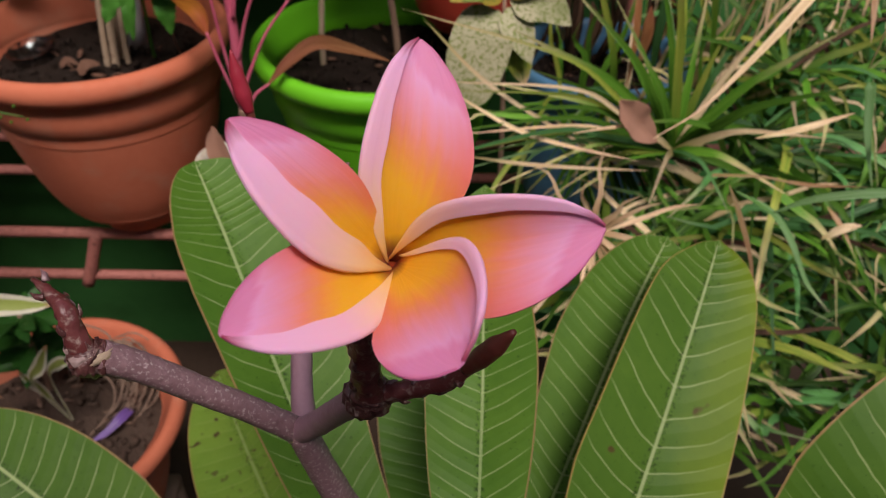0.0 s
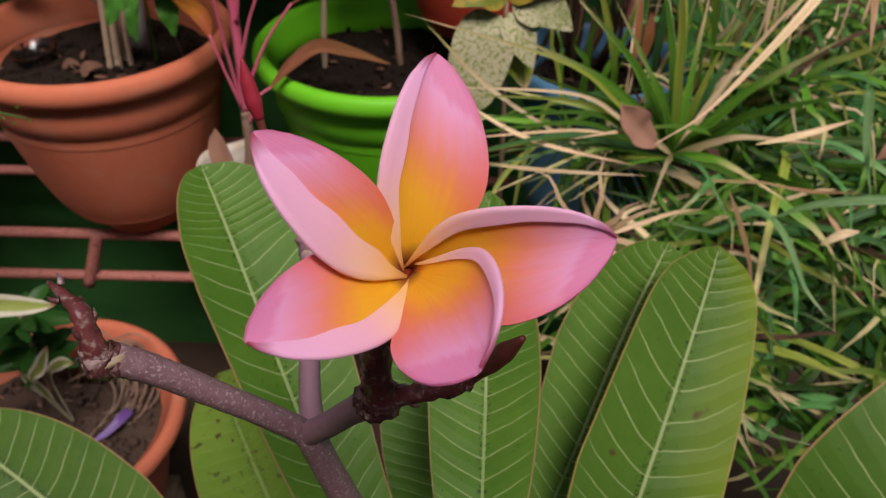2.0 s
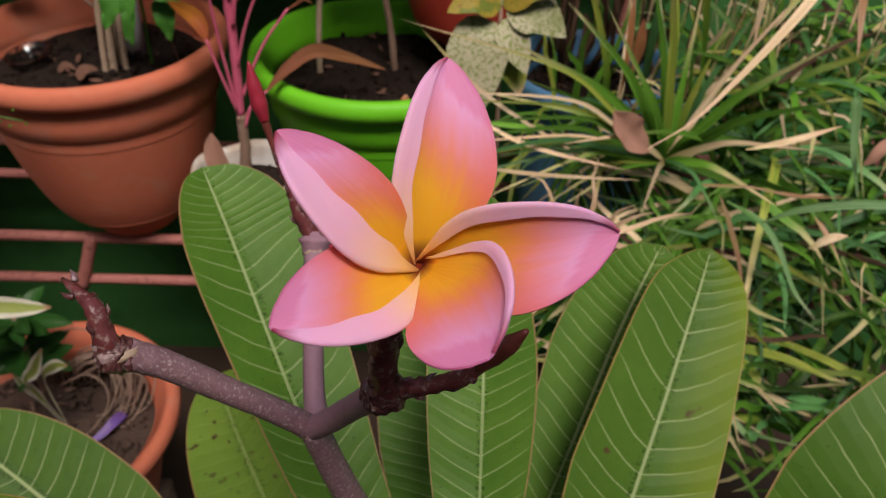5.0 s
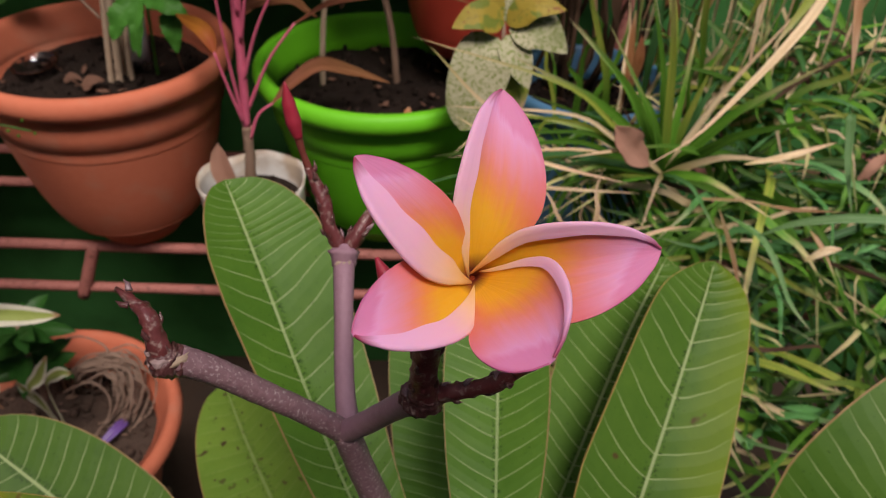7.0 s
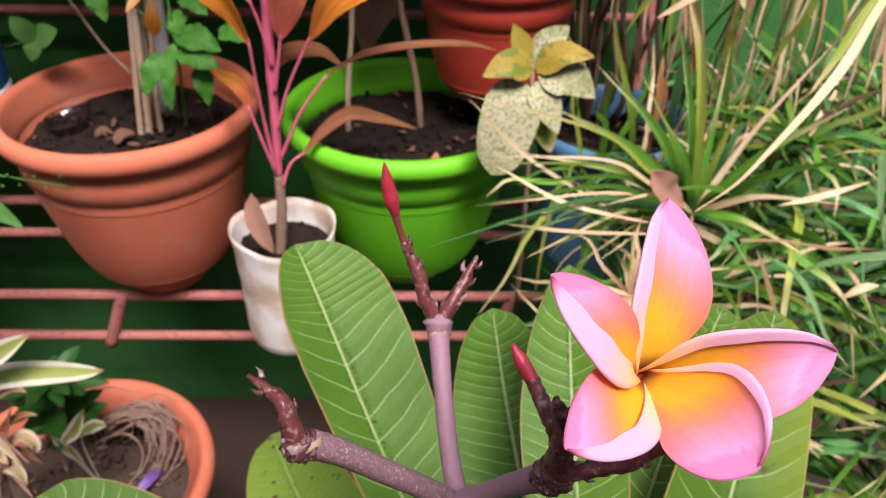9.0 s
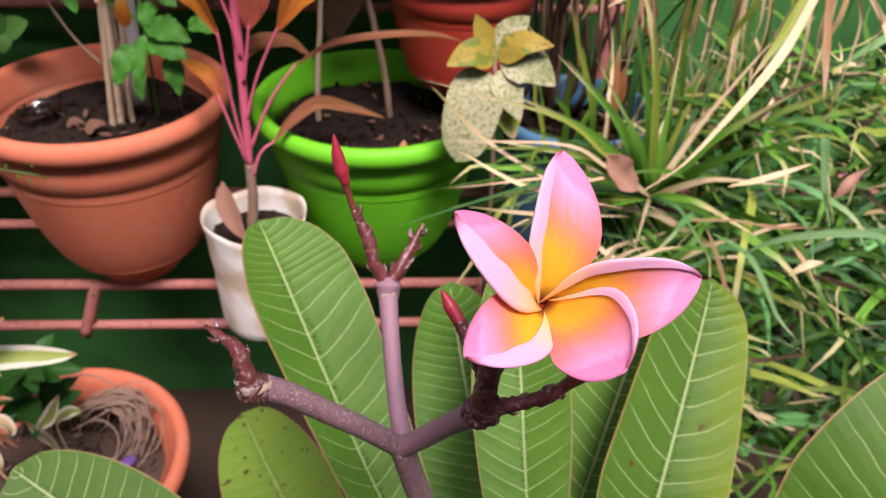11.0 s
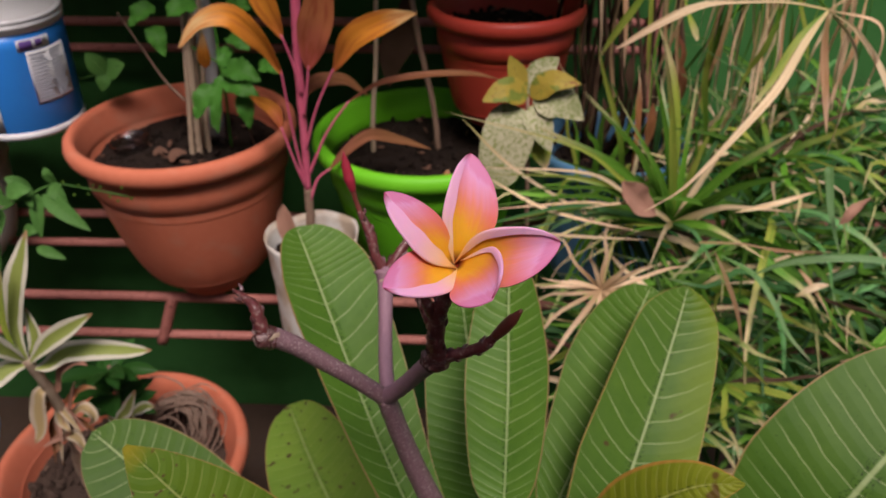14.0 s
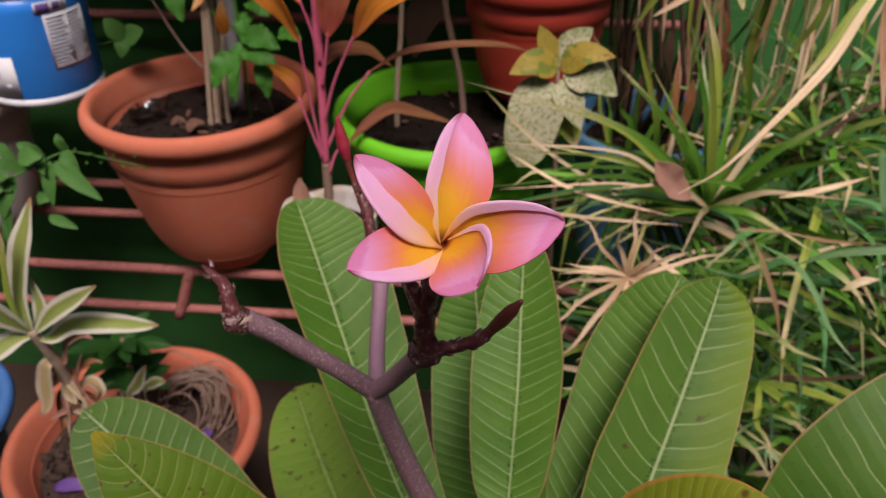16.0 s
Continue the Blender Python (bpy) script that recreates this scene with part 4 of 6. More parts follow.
plum_leaf([(0.05, 0.185, 1.), (0.12, 0.17, 0.985), (0.1751, 0.172, 1.0143), (0.22, 0.19, 1.0604), (0.252, 0.21, 1.1025), (0.2881, 0.235, 1.1343), (0.3231, 0.258, 1.1638)], 0.128, PLUM, "very broad mid-green plumeria leaf", fold=0.06, seed=6.0, facing=(-0.3, -0.6, 0.75), shape=BROAD)
plum_leaf([(0., 0.185, 1.), (-0.05, 0.165, 1.013), (-0.088, 0.158, 1.0458), (-0.1204, 0.156, 1.0915), (-0.1504, 0.163, 1.1261), (-0.1812, 0.173, 1.1591)], 0.070, PLUM_YEL, "olive green plumeria leaf with a yellow margin", fold=0.16, cup=0.1, seed=7.0, facing=(0.2, -0.5, 0.85))
plum_leaf([(0., 0.195, 0.985), (-0.081, 0.2, 0.968), (-0.1777, 0.25, 0.9535), (-0.2423, 0.285, 0.9837), (-0.2998, 0.312, 1.0165)], 0.098, PLUM, "broad green plumeria leaf hanging outward", fold=0.1, seed=8.0, facing=(0.1, -0.5, 0.85), shape=BROAD)
plum_leaf([(0.005, 0.205, 0.965), (-0.0659, 0.26, 0.8985), (-0.1149, 0.34, 0.8882), (-0.1502, 0.4, 0.8924), (-0.1835, 0.462, 0.9006)], 0.098, PLUM_SPOT, "pale green plumeria leaf with brown spots", fold=0.12, seed=9.0, shape=BROAD)


# ---- the flower ----
# Its own axes: X to the right, Y up along the face, Z out of the throat.
FACE = Matrix(((0.9998, -0.0216, 0.003, 0.0058), (0.016, 0.6323, -0.7745, 0.1239), (0.0149, 0.7744, 0.6325, 1.3210), (0, 0, 0, 1)))
flower = part("flower_tube", rod([(-0.002, -0.004, -0.022), (0, -0.002, -0.014), (0, 0, -0.0065)], [0.0016, 0.0022, 0.0030], 12, 12), PETAL, plumeria, "pink and yellow five-petalled flower")
flower.matrix_world = FACE


OUTLINE = ((0.0, 0.07), (0.085, 0.23), (0.16, 0.47), (0.29, 0.86), (0.44, 1.0), (0.66, 0.87), (0.82, 0.64), (0.92, 0.42), (0.98, 0.17), (1.0, 0.03))


def outline_at(u):
    for (a, p), (c, q) in zip(OUTLINE, OUTLINE[1:]):
        if u <= c:
            return p + (q - p) * (u - a) / (c - a)
    return OUTLINE[-1][1]


def profile(u):
    """The outline with its corners rounded."""
    r = min(0.09, u, 1 - u)
    return sum(outline_at(u + r * k / 4) for k in range(-4, 5)) / 9


def petal(tip, width, lift, rolled, bow=0.0, sink=0.0, belly=0.0, blunt=1.0, late=1.0, cup=0.22, curl=0.38):
    """One overlapping petal from the throat to its tip (millimetres). It rises out of the throat and bends outward (belly);
    its anticlockwise margin stands up (lift) and its share rolled turns back over the face, its free edge held off by curl;
    its clockwise margin dips under the next (sink)."""
    tip = Vector(tip) * 0.001
    flat = Vector((tip.x, tip.y, 0)).normalized()
    ccw = Vector((-flat.y, flat.x, 0))
    n, across, strip = 34, 14, 6
    bm = bmesh.new()
    uvl = bm.loops.layers.uv.new("UVMap")
    half = width * 0.001 / 2

    def middle(u):
        q = tip * u + ccw * bow * 0.001 * math.sin(math.pi * u)
        q.z = tip.z * u ** 1.1 - 0.007 * (1 - u) ** 4 + belly * 0.001 * math.sin(math.pi * u ** 0.8)
        return q

    grid = []
    for i in range(n + 1):
        u = i / n
        q = middle(u)
        d = (middle(min(1, u + 0.04)) - middle(max(0, u - 0.04))).normalized()
        nor = d.cross(ccw).normalized()
        if nor.z < 0:
            nor = -nor
        w = half * profile(u ** late) ** blunt

        def surface(v):
            h = lift * 0.001 * max(0, v) ** 2 * math.sin(math.pi * min(1, u * 0.9 + 0.08)) - sink * 0.001 * max(0, -v) ** 1.6 * math.sin(math.pi * u)
            return q + ccw * v * w + nor * (h + cup * w * v * v)

        row = [(bm.verts.new(surface(2 * j / across - 1)), u, j / across * 0.77) for j in range(across + 1)]
        f = w * rolled * (1 + 0.04 * math.sin(u * 23 + width)) * min(1.0, u / 0.22) ** 0.6
        r = 0.00015 + f * 0.07
        edge = surface(1.0)
        for k in range(1, 4):
            a = radians(60) * k
            row.append((bm.verts.new(edge + ccw * r * math.sin(a) + nor * r * (1 - math.cos(a))), u, 0.78 + 0.02 * k))
        for k in range(1, strip + 1):
            e = k / strip
            away = 2 * r + curl * f * e + f * 0.05 * math.sin(math.pi * e) + 0.0001
            row.append((bm.verts.new(surface(max(-0.7, 1 - e * f / max(w, 0.0006))) + nor * away), u, 0.84 + 0.15 * e))
        grid.append(row)
    for r0, r1 in zip(grid, grid[1:]):
        for j in range(len(r0) - 1):
            quad = (r0[j], r0[j + 1], r1[j + 1], r1[j])
            face = bm.faces.new([c[0] for c in quad])
            for loop, c in zip(face.loops, quad):
                loop[uvl].uv = (c[1], c[2])
    return lamina("petal", bm, PETAL, flower, 0.0004)


petal((5.9, 41.5, 3.0), 20.5, 3.5, 0.36, bow=-3.0, sink=3, belly=2, curl=0.25)
petal((37.2, 6.5, 15.0), 21.5, 3.5, 0.25, bow=-1.6, sink=0, belly=4, curl=0.24)
petal((12.5, -14.3, 30.0), 24, 2.0, 0.17, bow=1.6, sink=1, belly=3, blunt=0.8, late=1.45, curl=0.2)
petal((-24.3, -9.9, 27.0), 19.0, 3.0, 0.50, bow=-0.2, sink=2, belly=3, curl=0.24)
petal((-24.8, 24.2, 19.8), 15.5, 4.5, 0.84, bow=-0.5, sink=3, belly=4, curl=0.16)
bm = bmesh.new()
bmesh.ops.create_uvsphere(bm, u_segments=12, v_segments=8, radius=0.0028, matrix=Matrix.Translation((0, 0, -0.0075)))
part("throat", bm, THROAT, flower, "dark red throat")
bm = bmesh.new()
bmesh.ops.create_icosphere(bm, subdivisions=2, radius=0.0005, matrix=Matrix.Translation((0.0053, -0.0048, 0.0078)) @ Matrix.Diagonal((1.0, 1.4, 0.7, 1.0)))
part("dirt_speck", bm, CAN_GREY, flower, "tiny grey speck on a petal")


# ---- umbrella sedge ----
sedge = thing("umbrella_sedge", "dense umbrella sedge with green and dry straw-coloured blades", "sedge")


def sedge_blade(parent, root, way, length, width, droop, material, rnd, name="blade"):
    way = Vector(way).normalized()
    pts = []
    for k in range(5):
        t = k / 4
        p = Vector(root) + way * length * t
        p.z -= droop * length * t * t
        pts.append(p + Vector((rnd.uniform(-1, 1), rnd.uniform(-1, 1), rnd.uniform(-1, 1))) * 0.012 * length / 0.15 * t)
    bm = blade(pts, width, (rnd.uniform(-0.4, 0.4), rnd.uniform(-1.2, -0.4), 1.0), 9, 2, STRAP, fold=0.3, twist=rnd.uniform(-0.7, 0.7))
    return part(name, bm, material, parent)


def pick(rnd, dry):
    x = rnd.random()
    if x < dry:
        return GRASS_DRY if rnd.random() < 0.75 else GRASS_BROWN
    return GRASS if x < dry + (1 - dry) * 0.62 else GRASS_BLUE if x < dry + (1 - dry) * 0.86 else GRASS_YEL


def umbel(rnd, hub, foot, count, length, dry, flat=0.25, width=0.0088, droop=0.45):
    hub, foot = Vector(hub), Vector(foot)
    sway = Vector((rnd.uniform(-0.03, 0.03), rnd.uniform(-0.03, 0.03), 0))
    stalk = part("stalk", rod([foot, foot.lerp(hub, 0.5) + sway, hub], [0.0032, 0.0026, 0.002], 6, 10), GRASS_DRY if dry > 0.8 else GRASS, sedge)
    for k in range(count):
        a = 2 * math.pi * (k + rnd.uniform(-0.3, 0.3)) / count
        way = (math.cos(a), math.sin(a), flat + rnd.uniform(-0.25, 0.45))
        sedge_blade(stalk, hub, way, length * rnd.uniform(0.65, 1.2), width * rnd.uniform(0.7, 1.5), rnd.uniform(0.05, droop), pick(rnd, dry), rnd)
    return stalk


rnd = random.Random(11)
# The main head of leaves, level with the pot's rim.
HEAD = (0.253, 0.70, 0.99)
head = part("stalk", rod([(0.215, 0.94, 0.94), (0.235, 0.82, 0.985), HEAD], [0.006, 0.005, 0.004], 8, 10), GRASS, sedge)
def head_leaf(tip, w, mat):
    a, e = Vector(HEAD), Vector(tip)
    mid = a.lerp(e, 0.5) + Vector((0, 0, 0.022 * (e - a).length / 0.25 + rnd.uniform(-0.004, 0.006)))
    part("blade", blade([a, a.lerp(mid, 0.55) + Vector((0, 0, 0.004)), mid, e], w, (0.1, -0.8, 0.6), 14, 2, STRAP, fold=0.3, twist=rnd.uniform(-0.5, 0.5)), mat, head)


# Leaves reaching back over the pots.
for tip, w, mat in (((-0.02, 0.56, 1.195), 0.0058, GRASS_YEL), ((0.007, 0.58, 1.126), 0.0055, GRASS_DRY), ((-0.003, 0.56, 1.087), 0.007, GRASS), ((0.004, 0.55, 1.072), 0.006, GRASS_YEL), ((0.124, 0.66, 1.173), 0.010, GRASS),
                    ((0.165, 0.70, 1.157), 0.009, GRASS), ((0.068, 0.62, 1.155), 0.012, GRASS), ((0.174, 0.64, 1.139), 0.011, GRASS), ((0.195, 0.66, 1.246), 0.010, GRASS_YEL), ((0.229, 0.78, 1.154), 0.011, GRASS_BLUE)):
    head_leaf(tip, w, mat)
# Leaves reaching out into the light.
for tip, w, mat in (((0.257, 0.72, 1.177), 0.010, GRASS), ((0.297, 0.74, 1.126), 0.010, GRASS_YEL), ((0.334, 0.76, 1.144), 0.009, GRASS_BLUE), ((0.348, 0.70, 1.186), 0.008, GRASS_DRY), ((0.368, 0.66, 1.143), 0.012, GRASS),
                    ((0.373, 0.62, 1.107), 0.012, GRASS), ((0.354, 0.60, 1.067), 0.008, GRASS_DRY), ((0.325, 0.58, 1.019), 0.010, GRASS), ((0.277, 0.56, 0.998), 0.010, GRASS_BLUE), ((0.194, 0.56, 1.013), 0.008, GRASS_DRY),
                    ((0.116, 0.56, 1.091), 0.007, GRASS_DRY), ((-0.045, 0.50, 1.085), 0.007, GRASS_BLUE), ((0.08, 0.72, 1.11), 0.010, GRASS), ((0.14, 0.78, 1.13), 0.008, GRASS), ((0.20, 0.72, 1.20), 0.009, GRASS)):
    head_leaf(tip, w, mat)
# Low leaves fanning out in front of the blue pot.
for tip, w, mat in (((0.013, 0.60, 1.063), 0.0055, GRASS_DRY), ((0.016, 0.62, 1.097), 0.006, GRASS_YEL), ((0.031, 0.60, 1.085), 0.007, GRASS), ((0.009, 0.56, 1.047), 0.006, GRASS_PALE), ((0.047, 0.56, 1.030), 0.006, GRASS), ((0.078, 0.60, 1.015), 0.007, GRASS),
                    ((0.104, 0.60, 0.990), 0.006, GRASS_YEL), ((0.049, 0.68, 1.076), 0.008, GRASS), ((0.064, 0.62, 1.040), 0.007, GRASS_BLUE), ((0.033, 0.60, 1.040), 0.006, GRASS), ((0.134, 0.62, 0.983), 0.008, GRASS), ((0.09, 0.66, 1.10), 0.008, GRASS)):
    head_leaf(tip, w, mat)
for k in range(26):
    x, y = rnd.uniform(0.12, 0.24), rnd.uniform(0.76, 0.84)
    sedge_blade(sedge, (x, y, rnd.uniform(0.94, 1.0)), (rnd.uniform(-1.0, 0.3), rnd.uniform(-0.7, 0.0), rnd.uniform(-0.3, 0.7)), rnd.uniform(0.09, 0.17), rnd.uniform(0.004, 0.008), rnd.uniform(0.3, 0.9), pick(rnd, 0.12), rnd)
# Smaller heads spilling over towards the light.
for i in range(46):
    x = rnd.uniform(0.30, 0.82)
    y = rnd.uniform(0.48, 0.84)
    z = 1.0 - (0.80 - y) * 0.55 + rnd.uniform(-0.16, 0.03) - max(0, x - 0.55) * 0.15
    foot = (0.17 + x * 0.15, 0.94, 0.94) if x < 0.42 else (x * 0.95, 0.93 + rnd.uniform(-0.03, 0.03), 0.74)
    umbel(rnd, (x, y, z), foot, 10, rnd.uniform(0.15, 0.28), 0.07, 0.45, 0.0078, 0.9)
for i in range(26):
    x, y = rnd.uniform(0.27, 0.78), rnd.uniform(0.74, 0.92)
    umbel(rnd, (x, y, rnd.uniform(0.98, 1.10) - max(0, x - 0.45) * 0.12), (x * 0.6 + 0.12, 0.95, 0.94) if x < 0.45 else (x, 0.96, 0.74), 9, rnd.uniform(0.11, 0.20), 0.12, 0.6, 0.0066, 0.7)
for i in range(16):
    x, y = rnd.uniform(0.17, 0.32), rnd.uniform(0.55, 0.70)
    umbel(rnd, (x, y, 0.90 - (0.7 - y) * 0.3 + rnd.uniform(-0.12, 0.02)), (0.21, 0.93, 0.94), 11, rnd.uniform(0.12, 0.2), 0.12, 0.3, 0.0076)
STAR = (0.141, 0.525, 1.016)
star = part("stalk", rod([(0.215, 0.92, 0.94), (0.19, 0.72, 0.99), STAR], [0.003, 0.0022, 0.002], 6, 12), GRASS_DRY, sedge, "dried star-shaped head of straw-coloured leaves")
for k in range(17):
    a = 2 * math.pi * (k + rnd.uniform(-0.3, 0.3)) / 17
    sedge_blade(star, STAR, (math.cos(a), -0.25 + 0.35 * math.sin(a) + rnd.uniform(-0.3, 0.3), 0.85 * math.sin(a)), rnd.uniform(0.055, 0.09) * (1.25 if math.sin(a) < -0.3 else 1.0), rnd.uniform(0.0045, 0.0065), rnd.uniform(0.0, 0.2), STRAW, rnd)
# Dry strands hanging from old heads above.
def hang(pts, width, material, n=18, curl=0.0, fold=0.35, shape=LANCE, label=""):
    return part("blade", blade(pts, width, (0.1, -0.8, 0.6), n, 2, shape, fold=fold, twist=curl), material, sedge, label)


for k in range(64):
    x = rnd.choice((rnd.gauss(0.335, 0.016), rnd.gauss(0.345, 0.02), rnd.gauss(0.29, 0.02), rnd.gauss(0.40, 0.025), rnd.uniform(0.15, 0.56)))
    y, top = rnd.uniform(0.72, 0.92), rnd.uniform(1.22, 1.34)
    long, slant, bow = rnd.uniform(0.10, 0.24), rnd.uniform(-0.035, 0.035), rnd.uniform(-0.008, 0.008)
    pts = [(x + slant * q / 4 + bow * math.sin(q * 1.3), y + 0.004 * math.sin(q * 2.1 + k), top - long * q / 4) for q in range(5)]
    hang(pts, rnd.uniform(0.003, 0.0068), rnd.choice((STRAW, GRASS_DRY, SEDGE_TAN, SEDGE_TAN, GRASS_BROWN, GRASS_YEL, GRASS)), 16, rnd.uniform(-2.2, 2.2), 0.45)
# Tall upright leaves before the wall.
for k in range(22):
    x, y = rnd.uniform(0.34, 0.95), rnd.uniform(0.80, 1.1)
    sedge_blade(sedge, (x, y, 0.80), (rnd.uniform(-0.35, 0.35), rnd.uniform(-0.25, 0.1), 1.0), rnd.uniform(0.22, 0.38), rnd.uniform(0.006, 0.010), rnd.uniform(0.0, 0.35), pick(rnd, 0.08), rnd)
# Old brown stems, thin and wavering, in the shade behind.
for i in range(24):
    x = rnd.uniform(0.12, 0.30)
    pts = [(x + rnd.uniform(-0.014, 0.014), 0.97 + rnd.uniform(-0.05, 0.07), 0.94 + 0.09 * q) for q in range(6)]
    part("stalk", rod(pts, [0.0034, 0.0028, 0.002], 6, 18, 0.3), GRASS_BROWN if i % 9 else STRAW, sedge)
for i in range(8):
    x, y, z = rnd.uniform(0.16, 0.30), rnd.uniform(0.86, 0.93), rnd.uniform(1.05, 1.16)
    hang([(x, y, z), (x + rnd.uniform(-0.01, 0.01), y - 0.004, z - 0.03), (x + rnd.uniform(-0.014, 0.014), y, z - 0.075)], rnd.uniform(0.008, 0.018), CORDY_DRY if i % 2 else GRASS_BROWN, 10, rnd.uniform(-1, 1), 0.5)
# Upright green leaves with withered tips, rising out of the blue pot.
hang([(0.205, 0.81, 0.985), (0.198, 0.80, 1.046), (0.182, 0.80, 1.098), (0.167, 0.80, 1.139), (0.154, 0.80, 1.182)], 0.0085, GRASS_YEL, 18, 0.4, shape=STRAP)
hang([(0.267, 0.76, 1.007), (0.259, 0.76, 1.073), (0.247, 0.76, 1.135), (0.232, 0.76, 1.181), (0.215, 0.76, 1.216)], 0.0078, GRASS_YEL, 20, 0.5)
hang([(0.25, 0.82, 0.98), (0.248, 0.82, 1.059), (0.249, 0.82, 1.112), (0.248, 0.82, 1.153)], 0.0105, GRASS_BLUE, 16, 0.3)
hang([(0.312, 0.80, 1.0), (0.300, 0.80, 1.086), (0.291, 0.80, 1.128), (0.289, 0.80, 1.168), (0.289, 0.80, 1.229)], 0.0085, GRASS_YEL, 20, 0.7)
hang([(0.203, 0.74, 1.042), (0.203, 0.74, 1.094), (0.200, 0.74, 1.13), (0.199, 0.74, 1.157)], 0.0075, CORDY_DRY, 14, 0.2)
for k in range(26):
    x, y = rnd.uniform(0.15, 0.46), rnd.uniform(0.80, 0.90)
    sedge_blade(sedge, (x, y, 0.97), (rnd.uniform(-0.25, 0.25), rnd.uniform(-0.15, 0.1), 1.0), rnd.uniform(0.10, 0.20), rnd.uniform(0.005, 0.009), rnd.uniform(0.0, 0.2), pick(rnd, 0.1), rnd)
# Arching single blades over the mass.
for i in range(40):
    x, y = rnd.uniform(0.30, 0.72), rnd.uniform(0.5, 0.75)
    z = 1.0 - (0.80 - y) * 0.45 + rnd.uniform(-0.1, 0.03)
    a = rnd.uniform(0, 6.28)
    sedge_blade(sedge, (x, y, z), (math.cos(a), math.sin(a) * 0.5, rnd.uniform(0.1, 1.0)), rnd.uniform(0.14, 0.26), rnd.uniform(0.0045, 0.008), rnd.uniform(0.2, 0.8), pick(rnd, 0.16), rnd)
for a, c, e, w in (((0.02, 0.60, 1.105), (0.09, 0.60, 1.065), (0.20, 0.63, 1.02), 0.0042), ((0.03, 0.58, 1.055), (0.10, 0.59, 1.04), (0.21, 0.63, 1.01), 0.0038), ((-0.005, 0.645, 1.150), (0.06, 0.645, 1.085), (0.19, 0.65, 1.0), 0.0042)):
    lamina("blade", blade([a, c, e], w, (0.2, -0.8, 0.6), 14, 2, LANCE, fold=0.3), GRASS_DRY, sedge, 0.0005)
# The withered head that hangs in front, with its long bent leaves.
DRY_HUB = (0.330, 0.605, 1.279)
dry_head = part("stalk", rod([(0.22, 0.94, 0.94), (0.31, 0.88, 1.16), (0.335, 0.74, 1.275), DRY_HUB], [0.002, 0.0018, 0.0014, 0.0012], 6, 16), GRASS_YEL, sedge, "withered hanging head of straw-coloured leaves")


def dry_leaf(pts, width, material, curl=0.0, shape=LANCE, label=""):
    lamina("blade", blade([DRY_HUB] + pts, width, (0.1, -0.8, 0.6), 24, 2, shape, fold=0.3, twist=curl, roll=-0.25), material, dry_head, 0.0005, label)


LATE = lambda u: max(0.10, 0.30 * (1 - u ** 4) + 0.70 * math.sin(math.pi * min(1, 0.04 + 0.93 * u ** 0.62)) ** 2.5)
TIP_WIDE = lambda u: 0.32 + 0.68 * max(0.0, math.sin(math.pi * min(1.0, max(0.0, u - 0.45) / 0.56))) if u < 0.97 else 0.1
dry_leaf([(0.307, 0.583, 1.256), (0.287, 0.565, 1.223), (0.262, 0.545, 1.199), (0.229, 0.525, 1.168), (0.198, 0.505, 1.145), (0.163, 0.485, 1.133)], 0.0082, GRASS_DRY, 0.3, LATE, "long straw-coloured dry blade")
dry_leaf([(0.303, 0.588, 1.258), (0.281, 0.570, 1.226), (0.258, 0.552, 1.199)], 0.0075, GRASS_YEL, 0.3)
dry_leaf([(0.356, 0.60, 1.263), (0.386, 0.60, 1.231), (0.417, 0.60, 1.186), (0.455, 0.60, 1.13), (0.486, 0.60, 1.078), (0.492, 0.60, 1.05)], 0.0070, GRASS_DRY, 0.4)
dry_leaf([(0.338, 0.61, 1.239), (0.351, 0.61, 1.194), (0.363, 0.61, 1.153)], 0.0085, SEDGE_TAN, 0.3)
dry_leaf([(0.356, 0.605, 1.254), (0.367, 0.605, 1.232), (0.369, 0.605, 1.20), (0.368, 0.605, 1.159), (0.367, 0.605, 1.131)], 0.0058, GRASS_DRY, 1.6)
dry_leaf([(0.291, 0.60, 1.287), (0.249, 0.60, 1.287), (0.214, 0.60, 1.284), (0.181, 0.60, 1.269), (0.141, 0.60, 1.243)], 0.0078, GRASS_DRY, 0.4, TIP_WIDE)
dry_leaf([(0.36, 0.60, 1.30), (0.41, 0.60, 1.285), (0.455, 0.60, 1.255)], 0.0045, STRAW, 0.6)
dry_leaf([(0.372, 0.59, 1.27), (0.384, 0.60, 1.225), (0.380, 0.61, 1.18)], 0.0040, STRAW, 1.2)
dry_leaf([(0.318, 0.62, 1.25), (0.306, 0.63, 1.20), (0.312, 0.63, 1.15)], 0.0050, STRAW, 1.8)
hang([(0.180, 0.66, 1.295), (0.169, 0.66, 1.272), (0.155, 0.66, 1.25), (0.143, 0.66, 1.23), (0.134, 0.66, 1.209)], 0.0085, GRASS_YEL, 16, 0.8)
hang([(0.198, 0.64, 1.30), (0.206, 0.64, 1.284), (0.214, 0.64, 1.263), (0.222, 0.64, 1.247), (0.227, 0.64, 1.238)], 0.0095, GRASS_YEL, 14, 0.4, shape=TIP_WIDE)
hang([(0.369, 0.60, 1.122), (0.372, 0.598, 1.112), (0.385, 0.595, 1.068), (0.405, 0.59, 1.02)], 0.0125, GRASS_PALE, 18, 0.2, 0.15, STRAP, "drooping grey-green blade")
hang([(0.42, 0.70, 1.15), (0.462, 0.70, 1.183), (0.505, 0.70, 1.21)], 0.0085, GRASS_PALE, 14, 0.3, 0.2)
